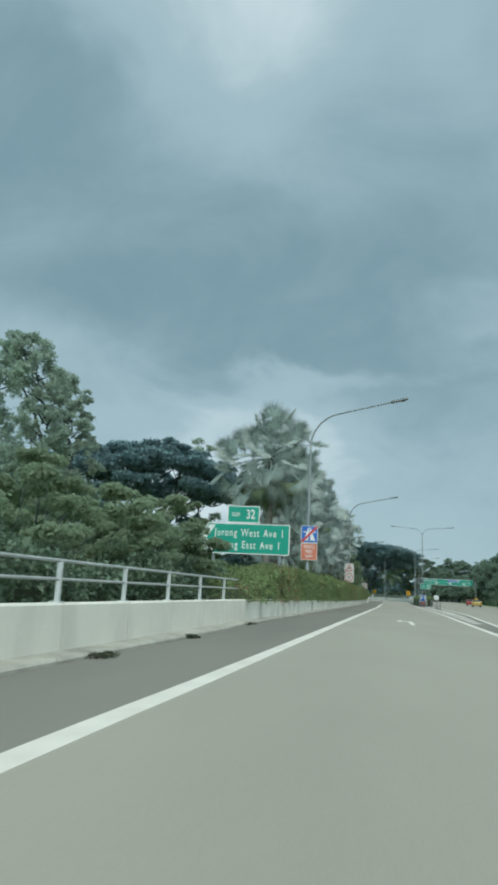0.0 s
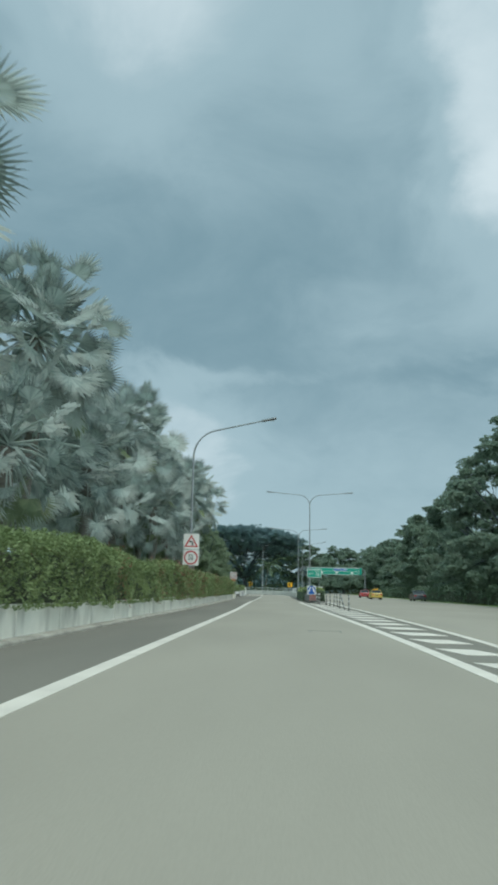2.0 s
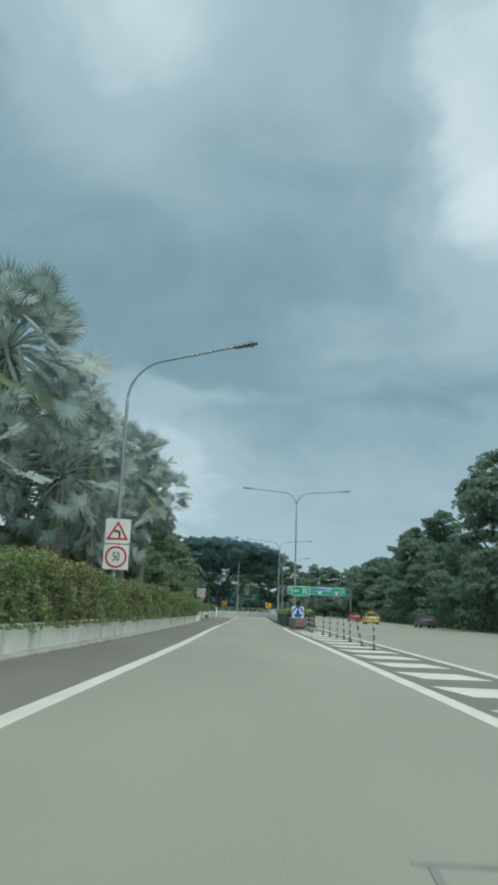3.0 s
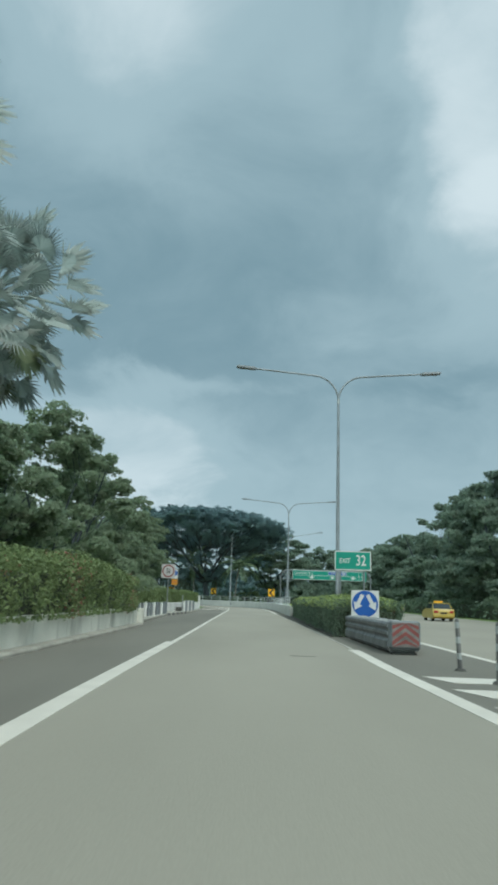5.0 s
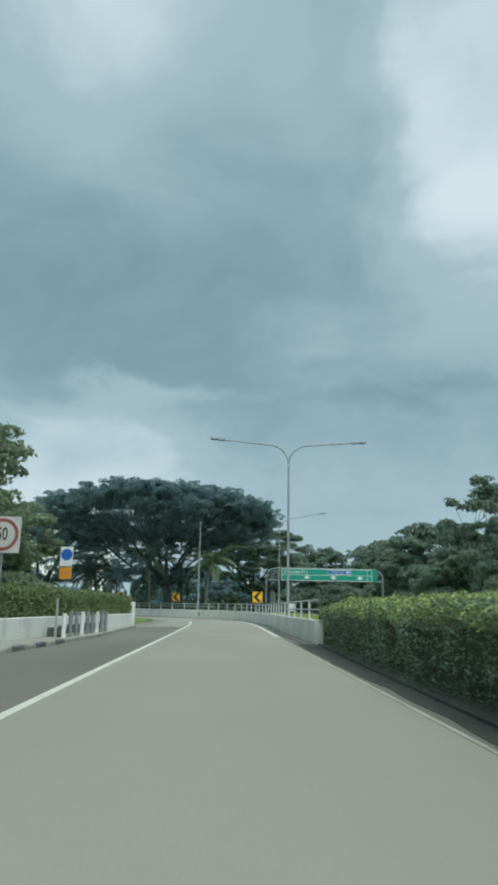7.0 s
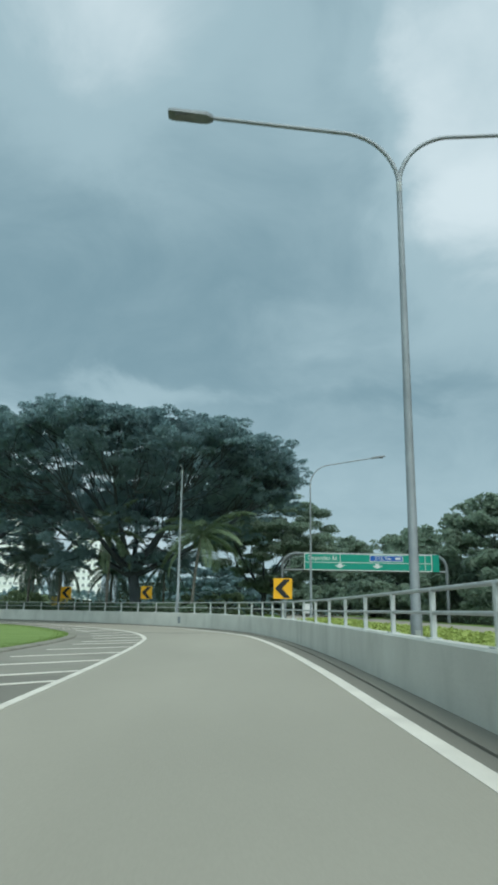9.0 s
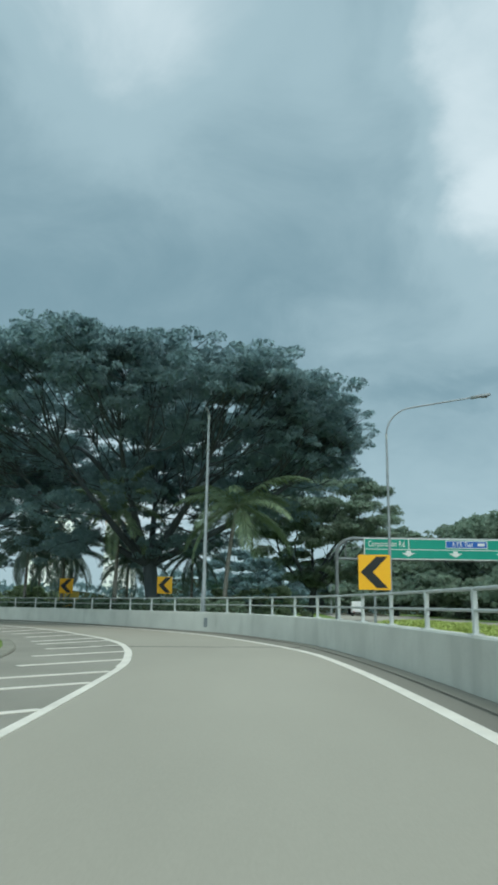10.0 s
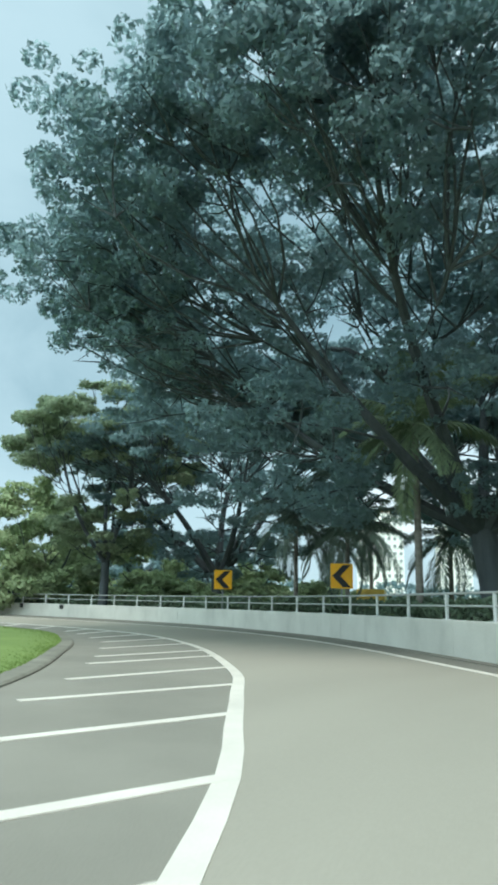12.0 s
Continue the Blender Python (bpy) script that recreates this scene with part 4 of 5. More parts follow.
for k in range(4):
    z = 0.1 + 0.19 * k
    lo, hi = 0.2, 0.78
    for s in (-1, 1):
        quad = [(0, z + 0.18), (s * 0.33, z - 0.06), (s * 0.33, z + 0.04), (0, z + 0.28)]
        quad = [(x, min(hi, max(lo, q))) for x, q in quad]
        if max(q for _, q in quad) - min(q for _, q in quad) > 0.03:
            part("red_stripe", Build().prism(quad, -0.047, -0.041), dull_red, face)
part("skid", Build().box(-0.3, 0.3, 0.1, 7.0, 0.0, 0.06), joint_dark, cushion)


def guard_posts(xs, ys, n, h, label):
    """A row of rounded channel posts with a low dark beam behind them."""
    ob = thing("guard_rail", xs[0], ys[0], 0.1, 0, label, "guard rail")
    for i in range(n):
        t = i / (n - 1)
        x, y = (xs[1] - xs[0]) * t, (ys[1] - ys[0]) * t
        hh = h * random.uniform(0.94, 1.04)
        prof = [(0.075 * math.cos(radians(a)), 0.075 * math.sin(radians(a))) for a in range(150, 391, 20)]
        prof += [(0.06 * math.cos(radians(a)), 0.06 * math.sin(radians(a))) for a in range(390, 149, -20)]
        post = part("post", Build().loft([[(x + a, y + b, z) for a, b in prof] for z in (0, hh)]), galvanised if i % 3 else white_wall, ob, smooth=True)
    a, b = Vector((-0.26, 0.1, 0)), Vector((xs[1] - xs[0] - 0.26, ys[1] - ys[0] + 0.1, 0))
    part("beam", Build().loft([[(p.x + w, p.y, z * 0.45 + 0.06) for w, z in wave] + [(p.x + w - 0.012, p.y, z * 0.45 + 0.06) for w, z in wave[::-1]] for p in (a, b)]), cushion_steel, ob)
    return ob


guard_posts((-4.35, -3.9), (124.5, 139.5), 15, 0.78, "row of grey steel guard posts with a low beam")
guard_posts((-3.45, -3.15), (149.4, 156.5), 9, 0.85, "short row of grey steel guard posts")
solid("marker_post", Build().tube([(-3.55, 148.6, 0.1), (-3.55, 148.6, 1.4)], 0.04, 10), rail_steel, "slim pale marker post beside the guard posts", "post")
solid("drain_box", Build().box(-4.2, -3.75, 150.2, 150.7, 0.1, 0.42, 0.02), joint_dark, "small dark utility box on the kerb", "utility box")

marker = thing("marker_post", 5.72, 81.5, 0, 0, "slim striped marker post on the hatched wedge", "post", "wedge markers")
part("stem", Build().tube([(0, 0, 0), (0, 0, 0.95), (0, 0, 1.0)], [0.045, 0.04, 0.015], 10), faded_black, marker, smooth=True)
part("foot", Build().tube([(0, 0, 0), (0, 0, 0.05)], [0.12, 0.08], 12), joint_dark, marker)
for z in (0.22, 0.52, 0.8):
    part("band", Build().tube([(0, 0, z), (0, 0, z + 0.12)], 0.0455, 10), rail_steel, marker, "pale reflective band")
for x, y, lean in ((5.72, 84.0, -14), (5.85, 88.3, 1), (5.9, 90.6, -2), (5.85, 92.8, 2), (5.75, 95.0, -1), (5.6, 97.2, 2), (5.3, 100.35, -1), (5.33, 102.7, 1), (5.37, 104.9, -2)):
    copy_thing(marker, pose(x, y, 0, random.uniform(-2, 2), lean, 0))


# ---------------------------------------------------------------- plants
def leaves(centres, size, rng, up=0.5, ratio=0.45, fold=0.25, spray=1, tri=False):
    """Small folded leaves, one at each centre, or gathered in flat sprays."""
    centres = np.asarray(centres)
    if spray > 1:
        hub = np.repeat(centres[::spray], spray, axis=0)
        centres = hub + np.clip(rng.normal(size=hub.shape), -1.5, 1.5) * size * np.array([1.15, 1.15, 0.55])
    n = len(centres)
    nrm = rng.normal(size=(n, 3))
    nrm[:, 2] += up * 2
    nrm /= np.linalg.norm(nrm, axis=1, keepdims=True)
    t = np.cross(nrm, rng.normal(size=(n, 3)))
    t /= np.linalg.norm(t, axis=1, keepdims=True)
    b = np.cross(nrm, t)
    s = (size * rng.uniform(0.6, 1.35, n))[:, None]
    c = np.asarray(centres)
    if tri:
        return np.stack([c - t * s, c + t * s - nrm * s * fold, c + b * s * ratio * 2.2], 1).reshape(-1, 3)
    v = np.stack([c - t * s, c - b * s * ratio + nrm * s * fold, c + t * s, c + b * s * ratio + nrm * s * fold * 0.6], 1)
    return v.reshape(-1, 3)


def clumps(pads, size, rng, cover=1.0, level=0.2):
    """Leaves on the skins of flattened pads (x, y, z and three radii), facing outwards and a little up."""
    pads = np.asarray(pads)
    a, b, c = pads[:, 3], pads[:, 4], pads[:, 5]
    area = 4 * math.pi * (((a * b) ** 1.6 + (a * c) ** 1.6 + (b * c) ** 1.6) / 3) ** 0.625
    who = np.repeat(np.arange(len(pads)), np.maximum(12, (cover * area / size**2).astype(int)))
    n = len(who)
    d = rng.normal(size=(n, 3))
    d /= np.linalg.norm(d, axis=1, keepdims=True)
    d[:, 2] = np.where((d[:, 2] < -0.25) & (rng.uniform(size=n) < 0.6), -d[:, 2], d[:, 2])
    R = pads[who, 3:]
    wob = 1 + 0.16 * np.sin(d[:, 0] * 6 + who) * np.sin(d[:, 1] * 7 + who * 1.7)
    at = pads[who, :3] + d * R * (wob * rng.uniform(0.6, 1.06, n) ** 0.7)[:, None]
    nrm = d / R
    nrm /= np.linalg.norm(nrm, axis=1, keepdims=True)
    nrm = nrm + rng.normal(size=(n, 3)) * 0.5 + np.array([0, 0, level])
    nrm /= np.linalg.norm(nrm, axis=1, keepdims=True)
    t = np.cross(nrm, rng.normal(size=(n, 3)))
    t /= np.linalg.norm(t, axis=1, keepdims=True)
    e = np.cross(nrm, t)
    s = (size * rng.uniform(0.65, 1.35, n))[:, None]
    return np.stack([at - t * s, at + t * s - nrm * s * 0.25, at + e * s * 1.1], 1).reshape(-1, 3)


def blob(rng, n, centre, radii, shell=0.55, floor=-0.6):
    """Points in a flattened clump, denser near its skin."""
    d = rng.normal(size=(n, 3))
    d /= np.linalg.norm(d, axis=1, keepdims=True)
    d[:, 2] = np.where(d[:, 2] < floor, -d[:, 2], d[:, 2])
    r = rng.uniform(shell, 1.0, n) ** 0.7
    wob = 1 + 0.22 * np.sin(d[:, 0] * 5 + centre[0]) * np.sin(d[:, 1] * 6 + centre[1])
    return np.asarray(centre) + d * (r * wob)[:, None] * np.asarray(radii)


def limb(build, a, b, r0, r1, rng, sag=0.15, n=5, sides=6):
    a, b = Vector(a), Vector(b)
    mid = (b - a)
    pts, rad = [], []
    off = Vector(rng.normal(size=3)) * mid.length * 0.07
    for i in range(n + 1):
        t = i / n
        p = a + mid * t + off * math.sin(math.pi * t) + Vector((0, 0, -sag * mid.length * math.sin(math.pi * t)))
        pts.append(p)
        rad.append(r0 + (r1 - r0) * t)
    build.tube(pts, rad, sides, caps=False)
    return pts


def spread_tree(name, x, y, R, H, clear, trunk_r, lobes, size, seed, label, leaf=None, squash=0.3, lean=(0, 0), drop=0.42, trunk_h=None, group="", inner=0, wide=1.0, pad=None, fill=1.0, cover=1.0, hang=0.42, level=0.2, tilt=(0.0, 0.0), rim=0, mains=7):
    """A tree with a wide crown of separate leafy clumps on spreading limbs."""
    rng = np.random.default_rng(seed)
    leaf = leaf or leaf_rain
    ob = thing(name, x, y, 0, 0, label, "tree", group)
    wood = Build()
    th = trunk_h or clear * 0.55
    fork = Vector((lean[0] * 0.3, lean[1] * 0.3, th))
    wood.tube([(0, 0, -0.1), (0, 0, 0.4), (lean[0] * 0.15, lean[1] * 0.15, th * 0.5), tuple(fork)], [trunk_r * 1.5, trunk_r * 1.1, trunk_r * 0.9, trunk_r * 0.85], 10, caps=False)
    cs, rs, fs = [], [], []
    for i in range(lobes):
        a = i * 2.39996 + rng.uniform(-0.3, 0.3)
        q = math.sqrt((i + 0.5) / lobes)
        rr = R * q * 0.9
        z = H - (H - clear) * drop * q**2.2 - rng.uniform(0.0, 0.16) * (H - clear)
        under = q < 0.86 and rng.uniform() < hang
        if under:
            z -= rng.uniform(0.16, 0.5) * (H - clear)
        fs.append(fill * (0.5 if under and rim else 1.0))
        z += tilt[0] * rr * math.cos(a) + tilt[1] * rr * math.sin(a)
        w = R * rng.uniform(0.15, 0.26) * wide
        cs.append(np.array([lean[0] + rr * math.cos(a), lean[1] + rr * math.sin(a), max(clear + 0.4, z - w * squash)]))
        rs.append(np.array([w, w * rng.uniform(0.8, 1.15), w * squash * rng.uniform(0.8, 1.3)]))
    for i in range(rim):
        a, q = 2 * math.pi * (i + rng.uniform(-0.4, 0.4)) / rim, rng.uniform(0.7, 0.96)
        w = R * rng.uniform(0.11, 0.18)
        z = H - (H - clear) * (drop * q**2.2 + rng.uniform(0.04, 0.34)) + R * 0.9 * q * (tilt[0] * math.cos(a) + tilt[1] * math.sin(a))
        cs.append(np.array([lean[0] + R * 0.9 * q * math.cos(a), lean[1] + R * 0.9 * q * math.sin(a), z - w * squash]))
        rs.append(np.array([w, w * rng.uniform(0.8, 1.15), w * squash * 1.2]))
        fs.append(fill)
    for i in range(inner):
        a, q = i * 2.39996 + 0.7, math.sqrt((i + 0.5) / inner)
        w = R * rng.uniform(0.13, 0.2)
        cs.append(np.array([lean[0] + R * 0.55 * q * math.cos(a), lean[1] + R * 0.55 * q * math.sin(a), clear * (0.42 + 0.45 * q) + rng.uniform(-0.1, 0.25) * clear]))
        rs.append(np.array([w, w, w * 0.55]))
        fs.append(fill)
    arms = []
    for m in range(mains):
        a = 2 * math.pi * m / mains + rng.uniform(-0.3, 0.3)
        far = R * rng.uniform(0.5, 0.78)
        end = Vector((lean[0] + far * math.cos(a), lean[1] + far * math.sin(a), clear + (H - clear) * rng.uniform(0.35, 0.6)))
        arms.append(limb(wood, fork - Vector((0, 0, 0.3)), end, trunk_r * 0.5, trunk_r * 0.1, rng, -0.05, 10, 7))
    joints = [u for arm in arms for u in arm[3:]]
    for c in cs:
        tip = Vector(c)
        want = fork.lerp(tip, 0.66)
        start = min(joints, key=lambda u: (u - want).length + 0.5 * max(0.0, u.z - tip.z))
        pts = limb(wood, start, tip, min(trunk_r * 0.1, 0.015 + 0.012 * (tip - start).length), trunk_r * 0.03, rng, 0.06, 4, 5)
        if len(joints) < 260:
            joints.append(pts[2])
        for _ in range(3 if size < 0.14 else 1):
            e = tip + Vector(np.clip(rng.normal(size=3), -1.2, 1.2)) * min(0.9, R * 0.05)
            limb(wood, pts[3], e, trunk_r * 0.07, trunk_r * 0.02, rng, 0.0, 3, 4)
    part("trunk", wood, bark_mat, ob, smooth=True)
    pads = []
    for c, r, f in zip(cs, rs, fs):
        # each lobe is a cushion of small dense pads of foliage
        pr = pad or min(1.05, max(0.35, r[0] * 0.34))
        for s in blob(rng, max(5, int(f * (r[0] / pr) ** 2)), c, np.maximum(r - pr * 0.75, r * 0.4), 0.3):
            q = pr * rng.uniform(0.6, 1.35)
            pads.append((*s, q, q * rng.uniform(0.8, 1.2), q * rng.uniform(0.42, 0.65)))
    all_leaves = clumps(pads, size, rng, cover, level)
    part("crown", quad_mesh("crown", all_leaves, leaf, 3), leaf, ob)
    return ob


def tall_tree(name, x, y, H, R, clear, trunk_r, lobes, per, size, seed, label, leaf, group=""):
    """An upright tree: clumps up and round a rising stem."""
    rng = np.random.default_rng(seed)
    ob = thing(name, x, y, 0, 0, label, "tree", group)
    wood = Build()
    stem = limb(wood, (0, 0, -0.1), (rng.uniform(-0.4, 0.4), rng.uniform(-0.4, 0.4), H * 0.88), trunk_r, trunk_r * 0.15, rng, 0.0, 8, 8)
    pts = []
    for i in range(lobes):
        t = (i + rng.uniform(0.2, 0.8)) / lobes
        z = clear + (H - clear) * t
        reach = R * (math.sin(math.pi * min(1.0, 0.22 + 0.72 * t)) ** 0.7) * rng.uniform(0.35, 1.0)
        a = i * 2.4 + rng.uniform(-0.5, 0.5)
        s = stem[min(len(stem) - 1, int(t * len(stem) * 0.9))]
        c = Vector((s.x + reach * math.cos(a), s.y + reach * math.sin(a), z))
        limb(wood, (s.x, s.y, max(0.8, z - 0.35 * reach - 0.4)), c, trunk_r * 0.28, trunk_r * 0.06, rng, 0.0, 4, 5)
        w = R * rng.uniform(0.24, 0.42)
        m = 6
        for sub in blob(rng, m, c, (w * 0.8, w * 0.8, w * 0.7), 0.4):
            pts.append(blob(rng, per // m, sub, (w * 0.45, w * 0.45, w * 0.4), 0.3))
    part("trunk", wood, bark_mat, ob, smooth=True)
    pts = np.concatenate(pts)
    part("crown", quad_mesh("crown", leaves(pts, size, rng, 0.2, spray=6, tri=True), leaf, 3), leaf, ob)
    return ob


def fan_leaf(rng, segs=22, radius=1.25, spread=300):
    """One pleated fan with split tips, from its stalk's end along +x, in a shallow cup."""
    v = []
    for i in range(segs):
        a0 = radians(-spread / 2 + spread * i / segs)
        a1 = radians(-spread / 2 + spread * (i + 1) / segs)
        am = (a0 + a1) / 2
        L = radius * (0.72 + 0.28 * math.cos(am * 0.55)) * rng.uniform(0.92, 1.05)
        cup = lambda q, t: 0.28 * q * q / radius + t
        sag = rng.uniform(-0.2, 0.02)
        p0, p1 = 0.48 * L, L
        root = (0, 0, 0)
        A = (p0 * math.cos(a0), p0 * math.sin(a0), cup(p0, -0.03))
        B = (p0 * math.cos(a1), p0 * math.sin(a1), cup(p0, -0.03))
        M = (p0 * math.cos(am), p0 * math.sin(am), cup(p0, 0.06 * radius + 0.03))
        T = (p1 * math.cos(am), p1 * math.sin(am), cup(p1, sag - 0.05))
        v += [root, A, M, B, A, T, B, M]
    return np.array(v)


def fan_palm(x, y, trunk_h, crown, n, seed, label, tr=0.26):
    rng = np.random.default_rng(seed)
    ob = thing("fan_palm", x, y, 0, 0, label, "palm tree", "silver fan palms")
    wood = Build()
    k = 12
    wood.tube([(0.08 * math.sin(i), 0.06 * math.cos(i * 1.7), -0.1 + (trunk_h + 0.1) * i / k) for i in range(k + 1)], [tr * (1.35 if i == 0 else 1.0 + 0.06 * (i % 2)) for i in range(k + 1)], 12)
    part("trunk", wood, palm_bark, ob, smooth=True)
    stalks, silver, old = Build(), [], []
    for i in range(n):
        t = i / (n - 1)
        el = radians(74 - 146 * t**0.95 + rng.uniform(-11, 11))
        az = i * 2.39996 + rng.uniform(-0.2, 0.2)
        L = crown * rng.uniform(0.32, 0.66) * (1 - 0.12 * max(0.0, math.sin(el)))
        d = Vector((math.cos(el) * math.cos(az), math.cos(el) * math.sin(az), math.sin(el)))
        a = Vector((0, 0, trunk_h - 0.2 + 0.5 * (1 - t)))
        e = a + d * L + Vector((0, 0, -0.12 * L * math.cos(el)))
        stalks.tube([a, a + d * L * 0.5 + Vector((0, 0, 0.06)), e], [0.05, 0.035, 0.022], 5, caps=False)
        f = fan_leaf(rng, 26, crown * rng.uniform(0.2, 0.275), rng.uniform(180, 250))
        droop = el - radians(rng.uniform(-5, 40) if t < 0.55 else rng.uniform(10, 45))
        m = Matrix.Translation(e) @ Matrix.Rotation(az, 4, "Z") @ Matrix.Rotation(-droop, 4, "Y") @ Matrix.Rotation(rng.uniform(-1.2, 1.2), 4, "X")
        M = np.array(m)
        w = f @ M[:3, :3].T + M[:3, 3]
        (old if t > 0.75 and rng.uniform() < 0.2 else silver).append(w)
    tagged(part("leaf_stalk", stalks, leaf_fan, ob, "pale leaf stalks"), kind="stuff")
    part("crown", quad_mesh("crown", np.concatenate(silver), leaf_fan), leaf_fan, ob, "silvery pleated fan leaves")
    if old:
        part("old_leaves", quad_mesh("old_leaves", np.concatenate(old), leaf_fan_old), leaf_fan_old, ob, "yellowing drooping fan leaves")
    return ob


def feather_palm(x, y, trunk_h, reach, n, seed, label, leaf, low=-45, lean=(0.0, 0.0), top=78):
    """A palm with arching feather leaves."""
    rng = np.random.default_rng(seed)
    ob = thing("feather_palm", x, y, 0, 0, label, "palm tree")
    wood = Build()
    k = 10
    wood.tube([(lean[0] * (i / k) ** 2, lean[1] * (i / k) ** 2, -0.1 + (trunk_h + 0.1) * i / k) for i in range(k + 1)], [0.2 if i == 0 else 0.14 - 0.004 * i + 0.006 * (i % 2) for i in range(k + 1)], 10)
    part("trunk", wood, palm_bark, ob, smooth=True)
    ribs, v = Build(), []
    for i in range(n):
        t = i / max(1, n - 1)
        el, az = radians(top - (top - low) * t + rng.uniform(-6, 6)), i * 2.39996 + rng.uniform(-0.25, 0.25)
        L = reach * rng.uniform(0.85, 1.1)
        p = Vector((lean[0], lean[1], trunk_h))
        steps, pts = 14, []
        for s in range(steps + 1):
            pts.append(p.copy())
            e = el - radians(75) * (s / steps) ** 1.4
            p = p + Vector((math.cos(e) * math.cos(az), math.cos(e) * math.sin(az), math.sin(e))) * (L / steps)
        ribs.tube(pts[::2], [0.045 - 0.005 * j for j in range(len(pts[::2]))], 5, caps=False)
        side = Vector((-math.sin(az), math.cos(az), 0))
        for s in range(2, steps * 4):
            u = s / (steps * 4)
            j = min(steps - 1, int(u * steps))
            c = pts[j].lerp(pts[j + 1], u * steps - j)
            d = (pts[j + 1] - pts[j]).normalized()
            ll = 0.85 * math.sin(math.pi * min(1, 0.12 + 0.86 * u)) ** 0.6 * reach / 4.0
            for q in (-1, 1):
                hang = rng.uniform(0.35, 0.75)
                tip = c + (side * q * 0.8 + d * 0.45 + Vector((0, 0, -hang))).normalized() * ll
                mid = c.lerp(tip, 0.45) + Vector((0, 0, 0.06))
                w = d * 0.045
                v += [c, mid - w, tip, mid + w]
    part("leaf_ribs", ribs, leaf, ob)
    part("crown", quad_mesh("crown", np.array([tuple(p) for p in v]), leaf), leaf, ob)
    return ob


def hedge(name, run, a, b, z0, z1, size, density, seed, label, leaf, tips=None, flowers=0.0, bump=0.25, droop=0.0):
    """A clipped leafy hedge along a line: a twig core coloured dark for inner shade, and a skin of leaves."""
    rng = np.random.default_rng(seed)
    ob = thing(name, label=label, category="hedge")
    top = z1 if callable(z1) else (lambda y: z1)
    low = z0 if callable(z0) else (lambda y: z0)
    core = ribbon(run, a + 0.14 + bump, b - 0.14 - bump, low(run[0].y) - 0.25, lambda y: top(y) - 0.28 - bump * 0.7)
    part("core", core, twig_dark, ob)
    n = normals(run)
    pts, tip = [], []
    for i in range(len(run) - 1):
        p, q, m = run[i], run[i + 1], n[i]
        L, base, h = (q - p).length, low(p.y), top(p.y) - low(p.y)
        for share, where in ((h, "front"), (h * 0.25, "back"), (abs(b - a), "top")):
            k = rng.poisson(density * L * share)
            for _ in range(k):
                t, s = rng.uniform(), rng.uniform()
                c = p.lerp(q, t)
                wob = bump * (noise.noise((c.x * 0.9, c.y * 0.9, seed + s * 2)) + 0.5 * noise.noise((c.x * 2.7, c.y * 2.7, seed + 9 + s * 5)))
                if where == "top":
                    o, z = a + (b - a) * s, top(c.y) + wob - abs(s - 0.5) ** 3 * 1.2 + rng.uniform(-0.2, 0.06)
                else:
                    o = (b + wob - rng.uniform(0, 0.2)) if where == "front" else (a - wob + rng.uniform(0, 0.2))
                    z = base + h * s - 0.05
                    fringe = droop * max(0.0, noise.noise((c.y * 0.8, seed, 0.0)) + 0.35 + 0.5 * noise.noise((c.y * 3.1, seed, 2.0)))
                    if where == "front" and s < 0.2 and fringe > 0.05 and rng.uniform() < 0.35:
                        o, z = max(o, 0.04 + 0.1 * t), base - fringe * rng.uniform(0, 1) ** 1.5
                g = c + m * o
                (tip if where == "top" and tips and rng.uniform() < 0.75 else pts).append((g.x, g.y, z))
    for end, m in ((run[0], n[0]), (run[-1], n[-1])):
        base, h = low(end.y), top(end.y) - low(end.y)
        for _ in range(int(density * h * abs(b - a))):
            g = end + m * rng.uniform(a, b)
            pts.append((g.x, g.y + rng.uniform(-0.12, 0.12), base + h * rng.uniform(0, 1)))
    part("leaves", quad_mesh("leaves", leaves(np.array(pts), size, rng, 0.3, 0.5, tri=True), leaf, 3), leaf, ob)
    if tip:
        part("young_leaves", quad_mesh("young_leaves", leaves(np.array(tip), size * 1.05, rng, 0.5, 0.5, tri=True), tips, 3), tips, ob, "lime green leaves on top")
    if flowers:
        arr = np.array(pts)
        pick = np.array([noise.noise((u[0] * 0.35, u[1] * 0.35, 4.0)) > 0.12 and rng.uniform() < flowers for u in arr])
        if pick.any():
            tagged(part("flower_spray", quad_mesh("flower_spray", leaves(arr[pick] + rng.normal(size=(pick.sum(), 3)) * 0.08, size * 0.85, rng, 0.3, 0.7), flower_mat), flower_mat, ob, "crimson bracts"), kind="stuff")
    return ob


# hedges
HL_TOP = lambda y: 1.25 + 1.1 * min(1, max(0, (y - 25.8) / 6)) + 0.15 * math.sin(y * 0.35) - 0.25 * min(1, max(0, (y - 70) / 30))
hedge("flowering_hedge", cut(left_wall, 25.8, 121.5), -2.3, 0.17, lambda y: LW_TOP(y) - 0.02, HL_TOP, 0.044, 440, 11, "dense green hedge with crimson flowers spilling over the parapet", leaf_hedge, flowers=0.17, bump=0.3, droop=0.2)
hedge("clipped_hedge", back_wall, -1.5, -0.12, 0.7, 1.8, 0.05, 460, 12, "dark green clipped hedge above the white wall", leaf_hedge, bump=0.14)
median = curve([(116.85, 5.73), (125, 5.9), (140, 6.3), (150.3, 6.6)], 0.8)
hedge("median_hedge", median, -1.25, 1.3, 0.0, lambda y: 1.38 + 0.06 * math.sin(y), 0.032, 1250, 13, "boxy median hedge with lime green tops", leaf_median, leaf_lime, bump=0.22)
verge_line = curve([(152, 8.2), (170, 8.6), (190, 9.2), (206, 10.0)], 1.0)
